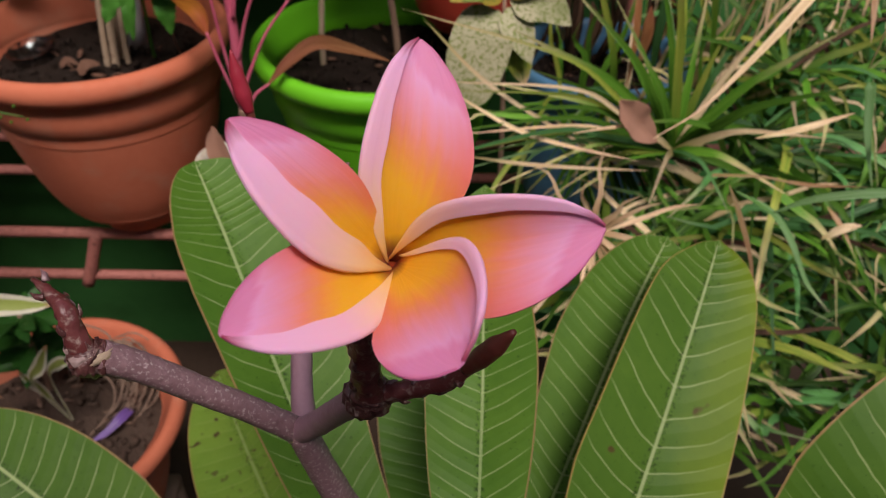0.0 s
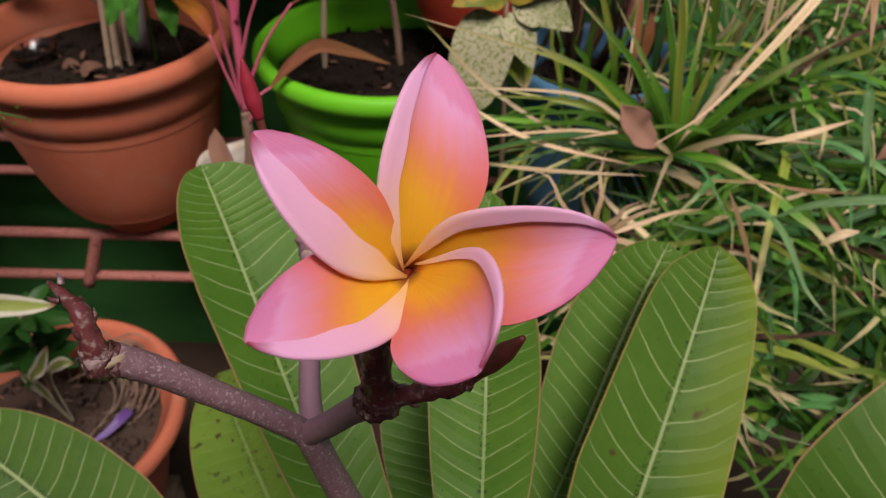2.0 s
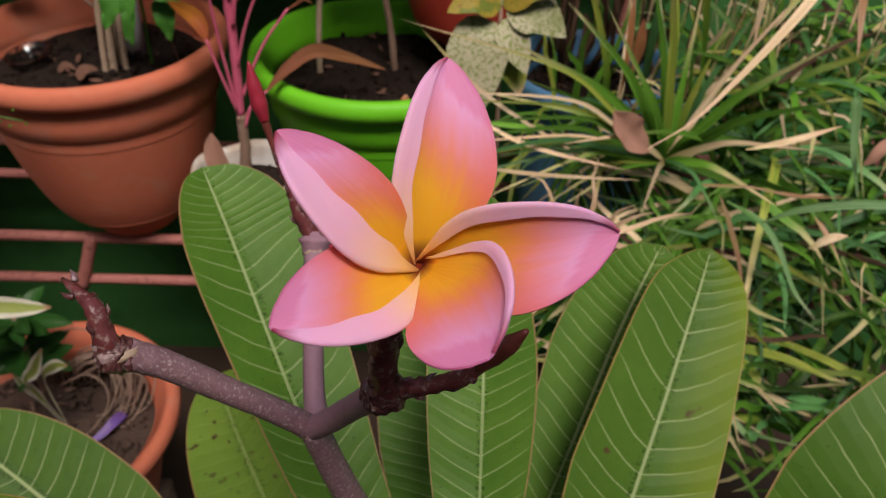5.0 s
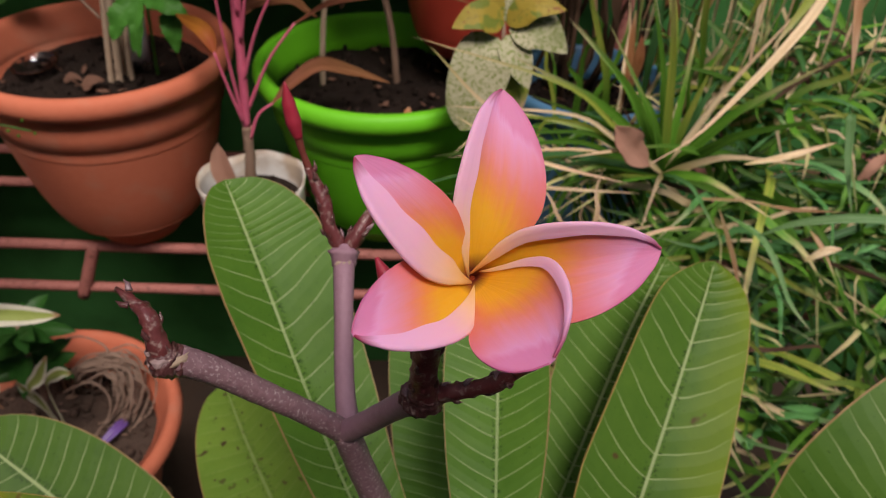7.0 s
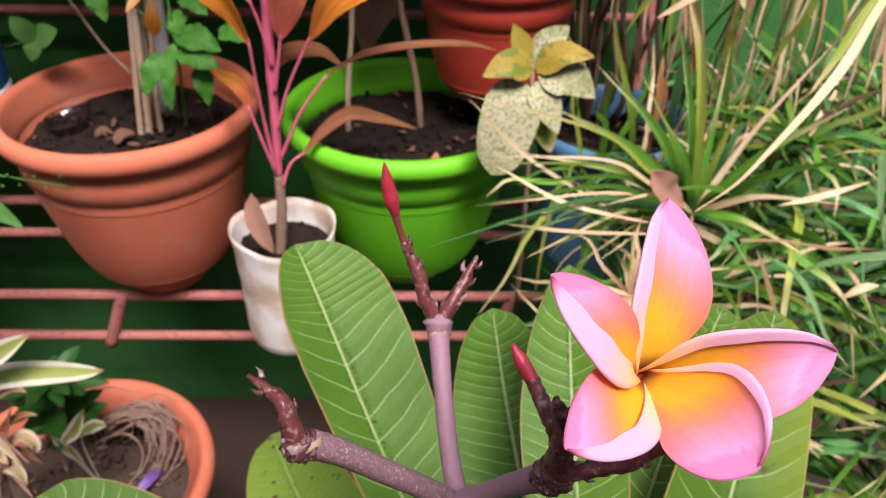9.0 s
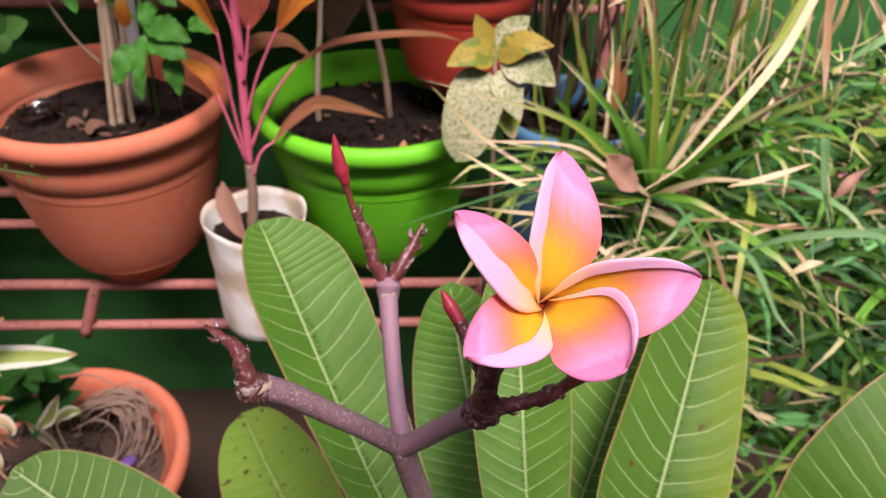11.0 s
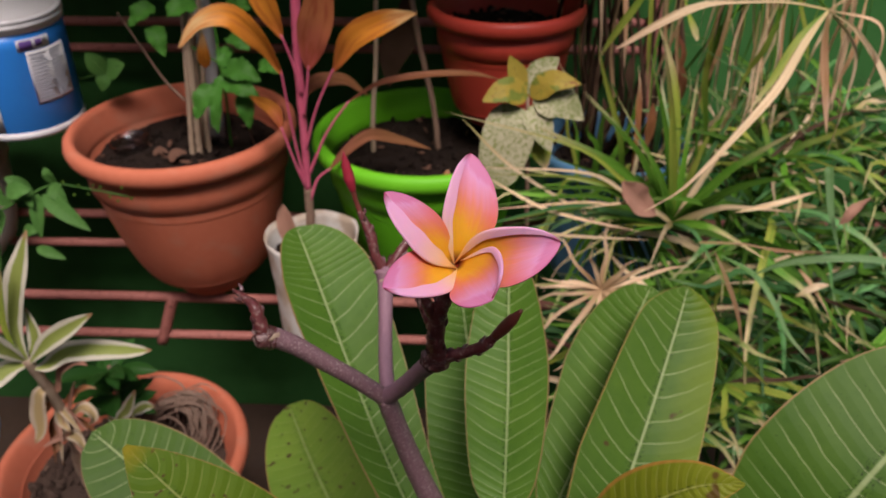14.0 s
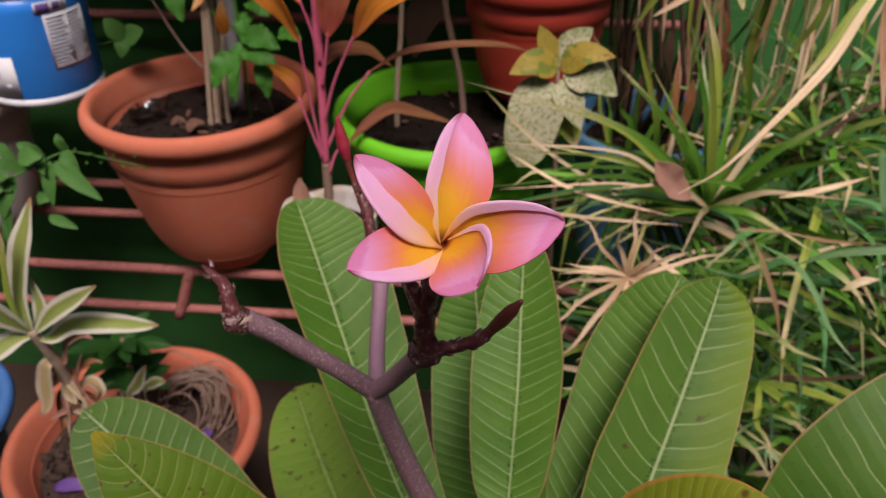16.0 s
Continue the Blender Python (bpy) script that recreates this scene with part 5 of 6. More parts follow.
# Single leaves lying over the green mass, some green and arched, some brown.
hang([(0.306, 0.56, 1.014), (0.339, 0.56, 1.03), (0.391, 0.56, 1.037), (0.444, 0.56, 1.031), (0.509, 0.56, 1.0)], 0.0088, GRASS_PALE, 20, 0.3, 0.2)
hang([(0.268, 0.56, 1.037), (0.306, 0.56, 1.014), (0.334, 0.56, 0.979), (0.362, 0.56, 0.932), (0.398, 0.56, 0.892)], 0.0078, GRASS_PALE, 20, 0.5, 0.2)
hang([(0.570, 0.58, 0.95), (0.539, 0.58, 0.986), (0.504, 0.58, 1.018), (0.465, 0.58, 1.041)], 0.0150, GRASS, 18, 0.2, 0.15)
hang([(0.243, 0.56, 1.053), (0.284, 0.56, 1.052), (0.313, 0.56, 1.046), (0.336, 0.56, 1.042), (0.381, 0.56, 1.043)], 0.0085, SEDGE_TAN, 18, 1.5, 0.4, TIP_WIDE)
hang([(0.256, 0.55, 1.05), (0.273, 0.55, 1.017), (0.295, 0.55, 0.969), (0.314, 0.55, 0.91)], 0.0062, SEDGE_TAN, 16, 0.5)
hang([(0.446, 0.57, 1.125), (0.470, 0.57, 1.089), (0.497, 0.57, 1.041)], 0.0075, SEDGE_TAN, 14, 0.4)
hang([(0.280, 0.58, 1.078), (0.319, 0.58, 1.089), (0.356, 0.58, 1.104)], 0.0062, GRASS_DRY, 14, 0.6)
hang([(0.346, 0.55, 1.029), (0.367, 0.55, 1.004), (0.397, 0.55, 0.962)], 0.0075, SEDGE_TAN, 12, 1.0)
hang([(0.349, 0.545, 0.997), (0.364, 0.545, 1.009), (0.380, 0.545, 1.013)], 0.0082, GRASS_DRY, 10, 0.4)
hang([(0.388, 0.58, 1.066), (0.396, 0.578, 1.079), (0.406, 0.58, 1.086), (0.416, 0.583, 1.098)], 0.0120, DEAD, 12, 1.6, 1.0)

dead = thing("dead_leaf", "curled brown dead leaf caught in the sedge", "leaf")
lamina("blade", blade([(0.166, 0.612, 1.094), (0.178, 0.617, 1.078), (0.194, 0.626, 1.058), (0.214, 0.635, 1.040)], 0.032, (-0.35, -0.6, 0.75), 14, 6, LANCE, fold=0.45, roll=0.15, wave=0.05), DEAD, dead)


# ---- canes and leaves in the terracotta pot ----
shrub = thing("cane_shrub", "tan-caned shrub with a few fresh green leaves", "shrub")
for a, c, e, r in (((-0.425, 0.915, 0.955), (-0.412, 0.915, 1.06), (-0.365, 0.92, 1.42), 0.0046), ((-0.413, 0.912, 0.955), (-0.402, 0.912, 1.06), (-0.375, 0.91, 1.42), 0.0056), ((-0.400, 0.925, 0.955), (-0.394, 0.926, 1.04), (-0.352, 0.94, 1.42), 0.0042), ((-0.408, 0.930, 0.955), (-0.403, 0.932, 1.05), (-0.366, 0.935, 1.42), 0.0038)):
    part("cane", rod([a, c, e], [r * 0.95, r * 0.85, r * 0.7], 10, 30, 0.2), CANE, shrub)
part("twig", rod([(-0.418, 0.915, 1.055), (-0.45, 0.93, 1.083), (-0.487, 0.95, 1.135), (-0.51, 0.96, 1.17)], [0.0022, 0.0016, 0.001], 6, 12), TWIG, shrub)
part("twig", rod([(-0.368, 0.935, 0.955), (-0.362, 0.92, 1.0), (-0.352, 0.90, 1.05), (-0.345, 0.885, 1.10), (-0.345, 0.89, 1.2)], [0.0022, 0.002, 0.0016], 6, 14), FRESH, shrub)
part("twig", rod([(-0.333, 0.945, 0.958), (-0.326, 0.91, 1.0), (-0.318, 0.875, 1.06)], [0.0014, 0.0012], 6, 10), TWIG, shrub)
part("twig", rod([(-0.40, 0.915, 1.14), (-0.37, 0.90, 1.13), (-0.335, 0.875, 1.12)], [0.0016, 0.0012], 6, 10), FRESH, shrub)
for base, tip, w in (((-0.338, 0.88, 1.118), (-0.284, 0.858, 1.108), 0.042), ((-0.29, 0.882, 1.122), (-0.256, 0.868, 1.116), 0.032), ((-0.338, 0.868, 1.103), (-0.286, 0.848, 1.088), 0.038),
                     ((-0.314, 0.872, 1.086), (-0.308, 0.855, 1.040), 0.032), ((-0.362, 0.888, 1.09), (-0.388, 0.868, 1.046), 0.036), ((-0.345, 0.88, 1.108), (-0.362, 0.858, 1.036), 0.022),
                     ((-0.335, 0.902, 1.140), (-0.342, 0.878, 1.112), 0.028), ((-0.330, 0.90, 1.158), (-0.300, 0.88, 1.142), 0.034), ((-0.352, 0.872, 1.085), (-0.356, 0.858, 1.03), 0.020),
                     ((-0.44, 0.915, 1.165), (-0.425, 0.895, 1.128), 0.034), ((-0.435, 0.92, 1.19), (-0.468, 0.90, 1.168), 0.034), ((-0.33, 0.9, 1.19), (-0.29, 0.88, 1.2), 0.04), ((-0.37, 0.9, 1.2), (-0.40, 0.87, 1.19), 0.04)):
    mid = (Vector(base) + Vector(tip)) / 2 + Vector((0, -0.004, 0.006))
    lamina("leaf", blade([base, mid, tip], w * 0.86, (0.1, -0.7, 0.7), 27, 6, OVATE, fold=0.3, wave=0.09, seed=w * 90, teeth=0.14), FRESH, shrub, 0.0006)
lamina("leaf", blade([(-0.372, 0.90, 1.11), (-0.368, 0.89, 1.135), (-0.362, 0.885, 1.165)], 0.018, (0.2, -0.9, 0.3), 8, 4, OVATE), CORDY, shrub, 0.0006, "small yellow-orange leaf")

stick = tagged(part("plastic_stake", rod([(-0.404, 0.975, 0.955), (-0.375, 0.975, 1.40)], [0.0125, 0.012], 14, 6), PVC), "grey-white plastic pipe stake standing in the soil", "stake")

ring = tagged(part("clear_lid", lathe([(0.0, 0.0), (0.024, 0.0), (0.0255, 0.001), (0.028, 0.016), (0.030, 0.0165), (0.030, 0.018), (0.0272, 0.018), (0.0248, 0.003), (0.023, 0.0018), (0.0, 0.0018)], 40), CLEAR), "small clear plastic lid lying on the soil", "lid")
ring.matrix_world = pose(-0.520, 0.925, 0.970, 6, -5, 0)


def litter(pts, w, material, label):
    ob = thing("dry_leaf", label, "leaf")
    lamina("blade", blade(pts, w, (0.1, -0.6, 0.8), 10, 6, OVATE, fold=0.35, wave=0.05), material, ob, 0.0007)
    return ob


litter([(-0.448, 0.885, 0.970), (-0.437, 0.89, 0.982), (-0.425, 0.90, 0.978)], 0.015, BROWNED, "crumpled dry leaf lying on dark soil")
litter([(-0.478, 0.90, 0.972), (-0.468, 0.905, 0.980), (-0.455, 0.905, 0.974)], 0.010, BROWNED, "small crumpled dry leaf lying on dark soil")
litter([(-0.035, 0.835, 0.966), (-0.032, 0.84, 0.976), (-0.030, 0.85, 0.982)], 0.012, CORDY_DRY, "small brown scrap of leaf on dark soil")

# ---- canes in the green pot ----
canes = thing("bare_canes", "two thin bare canes standing in the lime green pot", "cane")
part("cane", rod([(-0.152, 0.955, 0.950), (-0.149, 0.957, 1.02), (-0.138, 0.96, 1.133), (-0.125, 0.96, 1.40)], [0.0042, 0.0038, 0.0034], 8, 24, 0.25), CANE, canes)
part("cane", rod([(-0.050, 0.965, 0.950), (-0.058, 0.968, 1.03), (-0.070, 0.97, 1.09), (-0.082, 0.97, 1.16), (-0.115, 0.96, 1.40)], [0.0048, 0.0045, 0.004], 8, 28, 0.3), TWIG, canes)
lamina("leaf", blade([(-0.088, 0.985, 1.20), (-0.098, 0.985, 1.14), (-0.118, 0.985, 1.10), (-0.126, 0.985, 1.052)], 0.05, (-0.3, -0.9, 0.2), 12, 6, LANCE, fold=0.2), GRASS_BROWN, canes, 0.0006, "withered dark brown hanging leaf")

# ---- cordyline ----
cordy = thing("cordyline", "pink-stemmed cordyline with orange and dry brown leaves", "cordyline")
part("stem", rod([(-0.232, 0.79, 0.855), (-0.222, 0.79, 0.925), (-0.220, 0.79, 0.981)], [0.0070, 0.0062, 0.0055], 12, 34, 0.35), TWIG, cordy, "ringed grey-brown lower stem")
part("stem", rod([(-0.220, 0.79, 0.978), (-0.216, 0.79, 1.071), (-0.213, 0.79, 1.151), (-0.208, 0.79, 1.225), (-0.205, 0.788, 1.30)], [0.0048, 0.0052, 0.0060, 0.0062, 0.005], 10, 36, 0.2), PINKSTEM, cordy, "bright pink upper stem")
def cordy_leaf(petiole, bladepts, w, mat, facing=(0.0, -0.85, 0.45), twist=0.0):
    stalk = part("petiole", rod(petiole, [0.0024, 0.0017, 0.0014], 8, 14), PINKSTEM, cordy)
    lamina("blade", blade(bladepts, w, facing, 24, 6, LANCE, fold=0.4, twist=twist, wave=0.035, seed=w * 60), mat, stalk, 0.0006)


cordy_leaf([(-0.222, 0.788, 0.985), (-0.228, 0.778, 1.08), (-0.230, 0.77, 1.157)], [(-0.230, 0.77, 1.152), (-0.245, 0.757, 1.195), (-0.272, 0.743, 1.228), (-0.305, 0.73, 1.225), (-0.33, 0.72, 1.20)], 0.028, CORDY, (-0.3, -0.8, 0.5))
cordy_leaf([(-0.216, 0.788, 1.04), (-0.195, 0.783, 1.10), (-0.166, 0.78, 1.158)], [(-0.167, 0.78, 1.153), (-0.14, 0.77, 1.195), (-0.10, 0.76, 1.218), (-0.06, 0.75, 1.232)], 0.031, CORDY, (0.2, -0.85, 0.5))
cordy_leaf([(-0.212, 0.784, 1.09), (-0.203, 0.78, 1.13), (-0.197, 0.778, 1.16)], [(-0.198, 0.778, 1.155), (-0.186, 0.772, 1.195), (-0.172, 0.765, 1.24), (-0.165, 0.76, 1.30)], 0.042, CORDY_PINK)
cordy_leaf([(-0.212, 0.784, 1.12), (-0.216, 0.778, 1.16), (-0.225, 0.772, 1.20)], [(-0.224, 0.773, 1.195), (-0.24, 0.76, 1.25), (-0.26, 0.75, 1.30)], 0.028, CORDY)
cordy_leaf([(-0.217, 0.79, 1.0), (-0.187, 0.795, 1.062), (-0.155, 0.80, 1.105)], [(-0.157, 0.80, 1.103), (-0.115, 0.812, 1.124), (-0.06, 0.823, 1.131), (0.000, 0.838, 1.128), (0.038, 0.845, 1.118)], 0.011, CORDY_DRY, (0, -0.5, 0.9))
cordy_leaf([(-0.216, 0.792, 1.06), (-0.218, 0.795, 1.09), (-0.220, 0.80, 1.106)], [(-0.222, 0.80, 1.104), (-0.20, 0.825, 1.117), (-0.17, 0.855, 1.108), (-0.142, 0.88, 1.08)], 0.028, CORDY_DRY, (0, -0.5, 0.9))
cordy_leaf([(-0.222, 0.788, 0.985), (-0.232, 0.782, 1.03), (-0.243, 0.783, 1.075)], [(-0.242, 0.783, 1.072), (-0.255, 0.795, 1.094), (-0.29, 0.82, 1.102)], 0.018, CORDY, (0.3, -0.8, 0.5))
cordy_leaf([(-0.217, 0.788, 0.965), (-0.205, 0.792, 0.995), (-0.188, 0.80, 1.007)], [(-0.190, 0.80, 1.005), (-0.165, 0.815, 1.028), (-0.135, 0.83, 1.043), (-0.10, 0.845, 1.03), (-0.055, 0.862, 1.008)], 0.017, CORDY_DRY, (0, -0.75, 0.65))
litter([(-0.246, 0.752, 0.978), (-0.246, 0.752, 0.945), (-0.240, 0.755, 0.915), (-0.232, 0.762, 0.885)], 0.024, DEAD, "tan dead leaf propped upright in a white tub")

# ---- speckled plant between the pots ----
croton = thing("speckled_croton", "small plant with cream-speckled and yellow leaves", "plant")
part("stem", rod([(0.085, 0.815, 0.75), (0.08, 0.79, 0.95), (0.072, 0.782, 1.12)], [0.0035, 0.003, 0.0022], 8, 12), TWIG, croton)
for pts, w, mat in (([(0.068, 0.78, 1.105), (0.052, 0.765, 1.085), (0.038, 0.752, 1.03), (0.030, 0.75, 1.008)], 0.066, SPECKLE),
                    ([(0.072, 0.78, 1.12), (0.045, 0.77, 1.133), (0.016, 0.76, 1.122)], 0.034, SPECKLE_YEL),
                    ([(0.070, 0.782, 1.122), (0.058, 0.786, 1.148), (0.048, 0.79, 1.17)], 0.026, SPECKLE_YEL),
                    ([(0.074, 0.782, 1.122), (0.088, 0.786, 1.15), (0.108, 0.79, 1.168)], 0.036, SPECKLE),
                    ([(0.076, 0.78, 1.12), (0.10, 0.775, 1.143), (0.135, 0.77, 1.142)], 0.030, SPECKLE_YEL),
                    ([(0.078, 0.78, 1.115), (0.11, 0.776, 1.118), (0.142, 0.77, 1.095)], 0.048, SPECKLE),
                    ([(0.076, 0.778, 1.11), (0.088, 0.765, 1.09), (0.103, 0.755, 1.058)], 0.036, SPECKLE),
                    ([(0.08, 0.785, 1.06), (0.092, 0.776, 1.05), (0.10, 0.772, 1.025)], 0.03, GRASS_YEL)):
    lamina("leaf", blade(pts, w, (0.0, -0.8, 0.6), 12, 6, OVATE, fold=0.12, wave=0.015, seed=w * 70), mat, croton, 0.0007)

# ---- white-edged dracaena ----
drac = thing("dracaena", "white-edged dracaena with some browning leaves", "dracaena")
part("stem", rod([(-0.528, 0.585, 0.572), (-0.519, 0.560, 0.671), (-0.504, 0.549, 0.734), (-0.496, 0.538, 0.787), (-0.490, 0.527, 0.834), (-0.489, 0.516, 0.877), (-0.488, 0.506, 0.915)], [0.0085, 0.0075, 0.0065, 0.0060, 0.0055], 10, 30, 0.25), CANE, drac)


def drac_leaf(pts, width, material=DRACAENA, curl=0.0, fold=0.25, label=""):
    lamina("leaf", blade(pts, width, (0.05, -0.75, 0.65), 20, 6, LANCE, fold=fold, twist=curl, wave=0.03, seed=width * 80), material, drac, 0.0007, label)


drac_leaf([(-0.488, 0.506, 0.914), (-0.496, 0.516, 0.950), (-0.483, 0.526, 1.002), (-0.472, 0.535, 1.033), (-0.462, 0.545, 1.062)], 0.026)
drac_leaf([(-0.489, 0.512, 0.912), (-0.480, 0.521, 0.935), (-0.485, 0.530, 0.970)], 0.016)
drac_leaf([(-0.493, 0.504, 0.916), (-0.498, 0.506, 0.958), (-0.489, 0.507, 1.000), (-0.481, 0.508, 1.032), (-0.483, 0.510, 1.049)], 0.010, GRASS_YEL, 0.6)
drac_leaf([(-0.485, 0.505, 0.912), (-0.455, 0.505, 0.941), (-0.424, 0.506, 0.963), (-0.395, 0.506, 0.983)], 0.023, fold=0.5)
drac_leaf([(-0.484, 0.507, 0.900), (-0.469, 0.512, 0.903), (-0.449, 0.520, 0.915), (-0.412, 0.528, 0.913), (-0.381, 0.537, 0.905), (-0.364, 0.545, 0.899)], 0.024)
drac_leaf([(-0.490, 0.505, 0.914), (-0.501, 0.489, 0.948), (-0.516, 0.474, 0.972), (-0.541, 0.460, 0.980), (-0.575, 0.445, 0.975)], 0.030)
drac_leaf([(-0.490, 0.505, 0.908), (-0.505, 0.500, 0.908), (-0.521, 0.480, 0.904), (-0.533, 0.460, 0.901), (-0.556, 0.440, 0.885)], 0.027)
# Lower leaves, bent over and withering.
drac_leaf([(-0.489, 0.522, 0.855), (-0.496, 0.515, 0.855), (-0.503, 0.510, 0.829), (-0.506, 0.505, 0.803), (-0.516, 0.500, 0.785)], 0.021, WITHERED)
drac_leaf([(-0.488, 0.526, 0.845), (-0.477, 0.525, 0.856), (-0.462, 0.520, 0.886), (-0.439, 0.515, 0.903), (-0.423, 0.510, 0.905)], 0.013, DEAD, 0.8, 0.5, "withered tan leaf")
drac_leaf([(-0.493, 0.540, 0.790), (-0.473, 0.535, 0.831), (-0.460, 0.530, 0.860)], 0.010, DEAD, 1.2, 0.5)
drac_leaf([(-0.490, 0.535, 0.815), (-0.479, 0.540, 0.825), (-0.455, 0.535, 0.844), (-0.437, 0.530, 0.850)], 0.009, CORDY_DRY, 1.0, 0.5)
drac_leaf([(-0.495, 0.540, 0.785), (-0.489, 0.540, 0.788), (-0.467, 0.537, 0.808), (-0.456, 0.533, 0.798), (-0.464, 0.530, 0.786)], 0.015, WITHERED, 1.4, 0.6)
drac_leaf([(-0.494, 0.530, 0.822), (-0.492, 0.525, 0.800), (-0.482, 0.520, 0.785)], 0.012, WITHERED, 0.5, 0.4)
drac_leaf([(-0.500, 0.545, 0.760), (-0.491, 0.530, 0.768), (-0.497, 0.515, 0.780), (-0.508, 0.500, 0.779)], 0.010, DEAD, 0.8, 0.5)
drac_leaf([(-0.500, 0.545, 0.755), (-0.492, 0.530, 0.770), (-0.480, 0.525, 0.765), (-0.473, 0.520, 0.750)], 0.014, WITHERED, 1.0, 0.6)
rnd = random.Random(17)
for k in range(12):
    base = Vector((-0.500 + rnd.uniform(-0.004, 0.004), 0.543, rnd.uniform(0.70, 0.83)))
    way = Vector((rnd.uniform(-0.5, 1.0), rnd.uniform(-0.9, 0.1), rnd.uniform(-0.6, 0.4))).normalized() * rnd.uniform(0.025, 0.055)
    drac_leaf([base, base + way * 0.5 + Vector((0, 0, 0.006)), base + way + Vector((rnd.uniform(-0.01, 0.01), 0, -0.022))], rnd.uniform(0.007, 0.013), (DEAD, CORDY_DRY, WITHERED)[k % 3], rnd.uniform(-2, 2), 0.6)
young = thing("dracaena_shoot", "young white-edged dracaena shoot in dry soil", "dracaena")
for pts, w in (([(-0.475, 0.645, 0.578), (-0.485, 0.620, 0.690), (-0.462, 0.615, 0.728), (-0.441, 0.611, 0.768)], 0.018), ([(-0.475, 0.645, 0.578), (-0.476, 0.640, 0.680), (-0.452, 0.635, 0.712), (-0.432, 0.630, 0.719)], 0.016), ([(-0.475, 0.645, 0.578), (-0.492, 0.640, 0.65), (-0.505, 0.630, 0.70)], 0.014)):
    lamina("leaf", blade(pts, w, (0.05, -0.75, 0.65), 18, 6, lambda u: max(0.10, LANCE(max(0.0, u * 1.5 - 0.5))), fold=0.3), DRACAENA, young, 0.0007)

bush = thing("dark_seedling", "low dark green bushy seedling in dry soil", "plant")
part("stem", rod([(-0.53, 0.70, 0.57), (-0.528, 0.70, 0.64), (-0.525, 0.70, 0.728)], [0.004, 0.003], 8, 10), TWIG, bush)
rnd = random.Random(4)
for k in range(22):
    a = k * 2.4
    z = 0.625 + 0.10 * rnd.random()
    base = Vector((-0.525, 0.70, z))
    way = Vector((math.cos(a), math.sin(a) - 0.3, rnd.uniform(0.0, 0.7))).normalized()
    L = rnd.uniform(0.050, 0.085)
    lamina("leaf", blade([base, base + way * L * 0.55 + Vector((0, 0, 0.006)), base + way * L], 0.021, (0.0, -0.6, 0.8), 10, 4, LANCE, fold=0.35), DARKLEAF, bush, 0.0006)

roots = thing("root_ball", "bundle of dry pale roots on the soil", "roots")
rnd = random.Random(8)
ROPE = [(-0.492, 0.722, 0.585), (-0.485, 0.720, 0.615), (-0.460, 0.715, 0.640), (-0.427, 0.710, 0.652), (-0.407, 0.704, 0.638), (-0.404, 0.693, 0.610), (-0.412, 0.678, 0.586), (-0.426, 0.660, 0.580)]
for k in range(54):
    first, last = rnd.choice(((0, 8), (0, 6), (1, 7), (2, 8), (1, 5)))
    spread = rnd.uniform(0.004, 0.016)
    drift = Vector((rnd.gauss(0, 1), rnd.gauss(0, 1), rnd.gauss(0, 0.8))) * spread
    pts = [Vector(p) + drift + Vector((rnd.gauss(0, 0.004), rnd.gauss(0, 0.004), rnd.gauss(0, 0.004))) for p in ROPE[first:last]]
    part("root", rod([Vector((p.x, p.y, max(p.z, 0.578))) for p in pts], [rnd.uniform(0.0008, 0.0019), 0.0015, 0.0008], 5, 18, 0.4), ROOTS, roots)
film = tagged(part("plastic_strip", blade([(-0.59, 0.545, 0.584), (-0.555, 0.548, 0.592), (-0.51, 0.555, 0.588), (-0.455, 0.568, 0.594), (-0.435, 0.585, 0.578)], 0.018, (0.1, -0.5, 0.9), 20, 5, STRAP, fold=0.4, wave=0.08), PURPLE), "wide crumpled purple plastic strip on the soil", "strip")
film.modifiers.new("thickness", "SOLIDIFY").thickness = 0.0008
film = tagged(part("plastic_strip", blade([(-0.405, 0.665, 0.588), (-0.410, 0.645, 0.594), (-0.425, 0.625, 0.588), (-0.445, 0.61, 0.584)], 0.014, (0.2, -0.4, 0.9), 10, 4, STRAP, fold=0.5, wave=0.05), PURPLE), "crumpled purple plastic strip on the soil", "strip")
film.modifiers.new("thickness", "SOLIDIFY").thickness = 0.0008

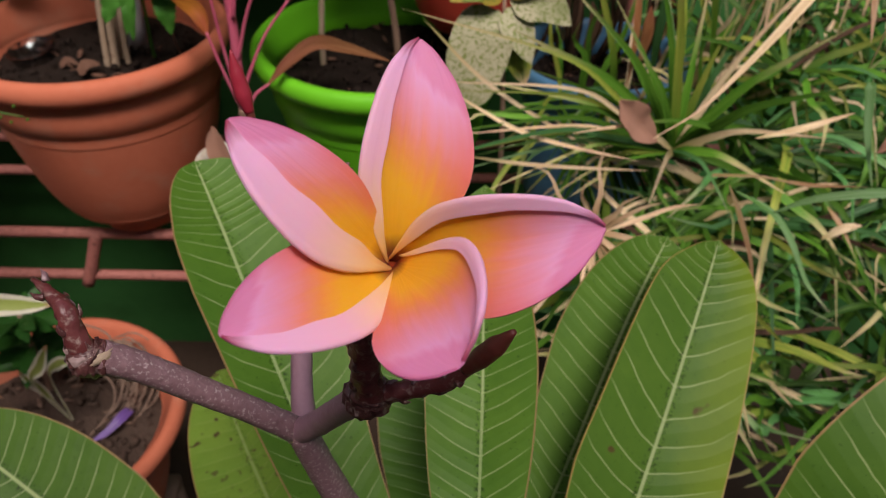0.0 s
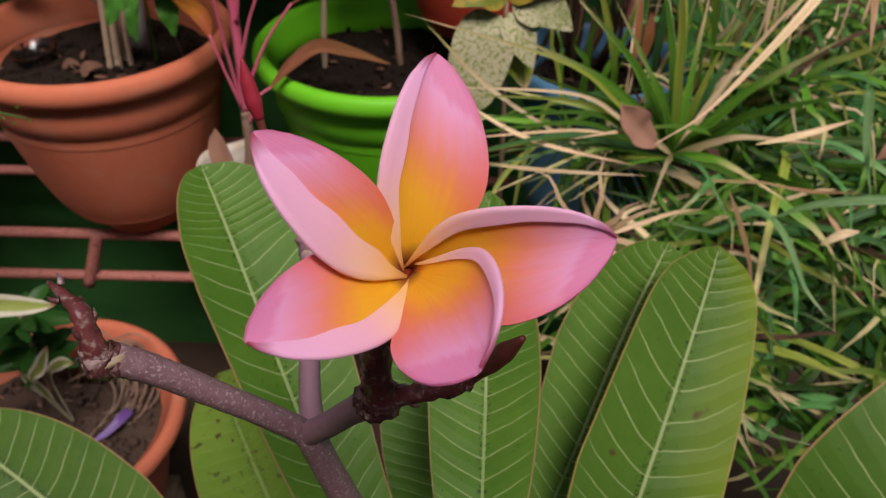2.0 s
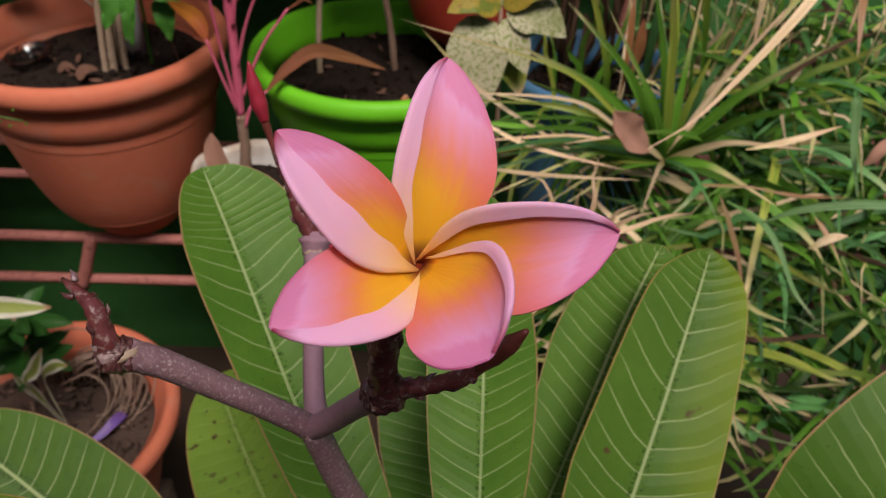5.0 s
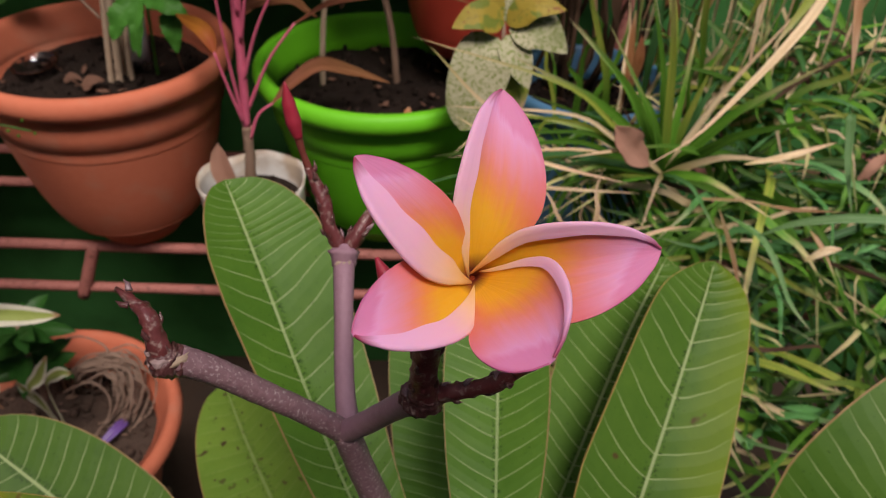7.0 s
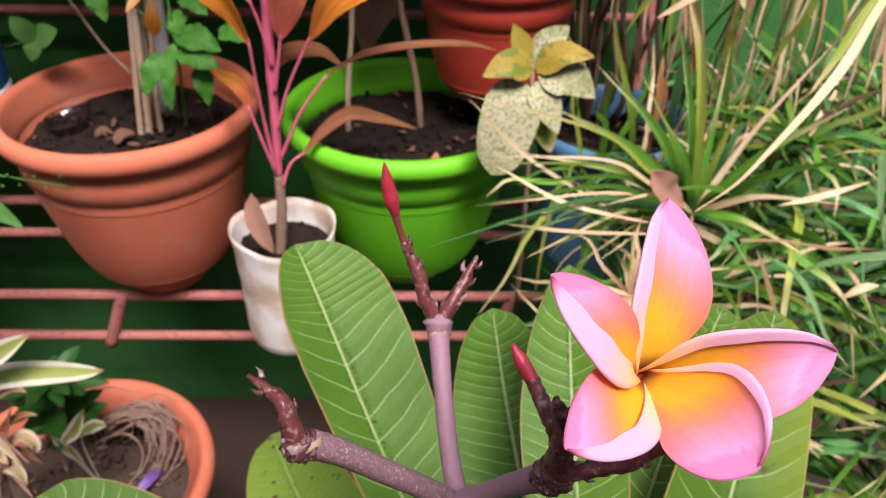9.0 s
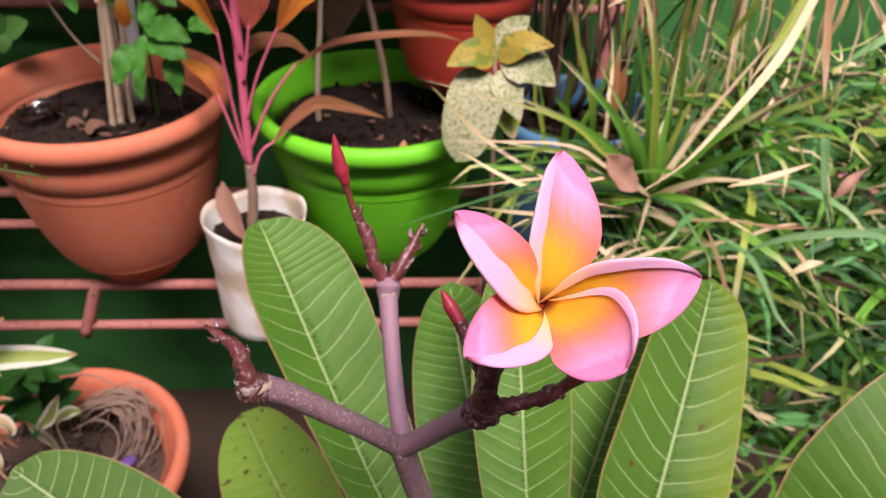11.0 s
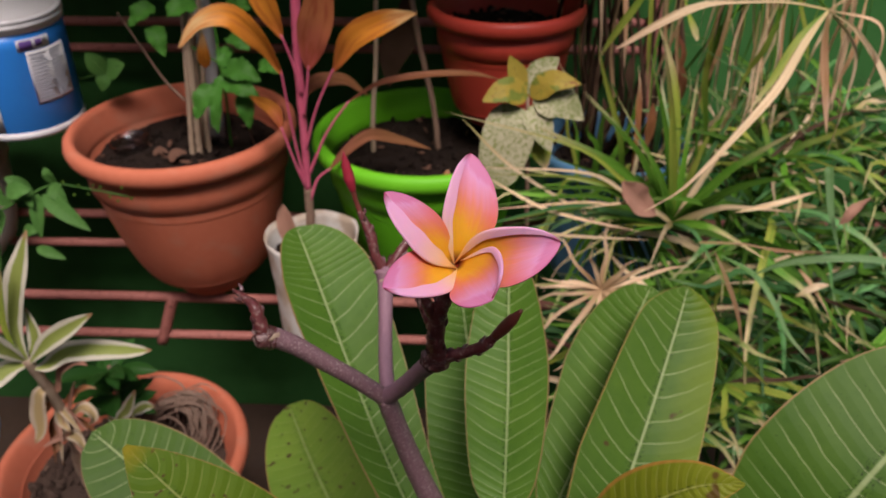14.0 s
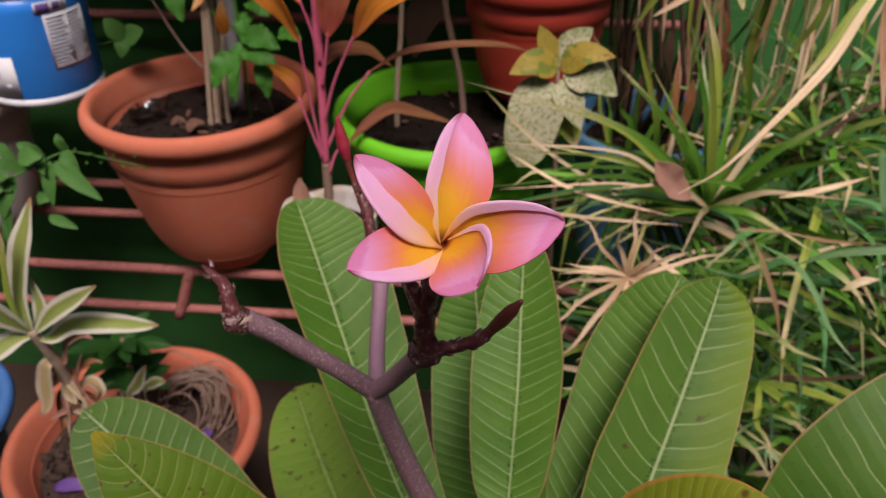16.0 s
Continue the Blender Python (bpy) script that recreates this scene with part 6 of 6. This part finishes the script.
# ---- vine at the left ----
vine = thing("vine", "thin trailing vine with heart-shaped green leaves", "vine")
part("stem", rod([(-0.90, 0.79, 0.93), (-0.74, 0.74, 0.965), (-0.62, 0.705, 0.985), (-0.57, 0.71, 1.005), (-0.53, 0.72, 1.02), (-0.49, 0.735, 1.005), (-0.45, 0.745, 0.99)], [0.0022, 0.0018, 0.0012, 0.0009], 6, 34), VINE, vine)
for base, tip, w in (((-0.552, 0.715, 1.010), (-0.556, 0.698, 0.952), 0.030), ((-0.545, 0.712, 1.010), (-0.482, 0.69, 0.970), 0.034), ((-0.535, 0.72, 1.02), (-0.512, 0.708, 1.0), 0.030), ((-0.56, 0.715, 1.015), (-0.585, 0.71, 1.035), 0.026),
                     ((-0.60, 0.705, 0.99), (-0.625, 0.69, 0.935), 0.036), ((-0.61, 0.70, 0.985), (-0.645, 0.69, 0.962), 0.034), ((-0.62, 0.705, 0.985), (-0.622, 0.69, 0.905), 0.030), ((-0.64, 0.71, 0.98), (-0.66, 0.70, 1.005), 0.03), ((-0.585, 0.71, 1.0), (-0.56, 0.70, 1.022), 0.024), ((-0.66, 0.71, 0.975), (-0.69, 0.69, 0.93), 0.04), ((-0.53, 0.722, 1.02), (-0.535, 0.72, 1.045), 0.02)):
    mid = (Vector(base) + Vector(tip)) / 2 + Vector((0, -0.004, 0.004))
    lamina("leaf", blade([base, mid, tip], w * 0.68, (0.0, -0.8, 0.6), 10, 6, OVATE, fold=0.15, wave=0.02, seed=w * 50), VINE, vine, 0.0006)
rnd = random.Random(21)
for k in range(22):
    base = Vector((rnd.uniform(-0.70, -0.55), rnd.uniform(0.69, 0.74), rnd.uniform(0.93, 1.02)))
    way = Vector((rnd.uniform(-1, 1), rnd.uniform(-0.6, 0.1), rnd.uniform(-0.9, 0.5))).normalized() * rnd.uniform(0.025, 0.045)
    lamina("leaf", blade([base, base + way * 0.5 + Vector((0, -0.002, 0.003)), base + way], rnd.uniform(0.014, 0.026), (0.0, -0.8, 0.6), 10, 6, OVATE, fold=0.15, wave=0.05, seed=k * 1.0), VINE, vine, 0.0006)
rnd = random.Random(3)
for k in range(12):
    s = k / 11
    bm = bmesh.new()
    bmesh.ops.create_icosphere(bm, subdivisions=2, radius=0.0019, matrix=Matrix.Translation((-0.535 + 0.09 * s, 0.718 + 0.024 * s, 1.018 - 0.024 * s + rnd.choice((-1, 1)) * rnd.uniform(0.004, 0.012))))
    part("flower_bud", bm, GRASS_YEL, vine, "tiny pale green bud" if k == 0 else "")
sprig = thing("leaf_sprig", "trio of green leaves growing through the rack", "sprig")
part("stem", rod([(-0.64, 1.02, 1.045), (-0.60, 0.99, 1.06), (-0.552, 0.965, 1.078)], [0.0014, 0.001], 6, 8), VINE, sprig)
for tip, w in (((-0.570, 0.955, 1.112), 0.036), ((-0.515, 0.955, 1.095), 0.038), ((-0.56, 0.955, 1.052), 0.030)):
    base = Vector((-0.550, 0.962, 1.078))
    lamina("leaf", blade([base, (base + Vector(tip)) / 2 + Vector((0, -0.003, 0.002)), tip], w * 0.85, (0.0, -0.85, 0.5), 27, 6, OVATE, fold=0.1, teeth=0.12), VINE, sprig, 0.0006)
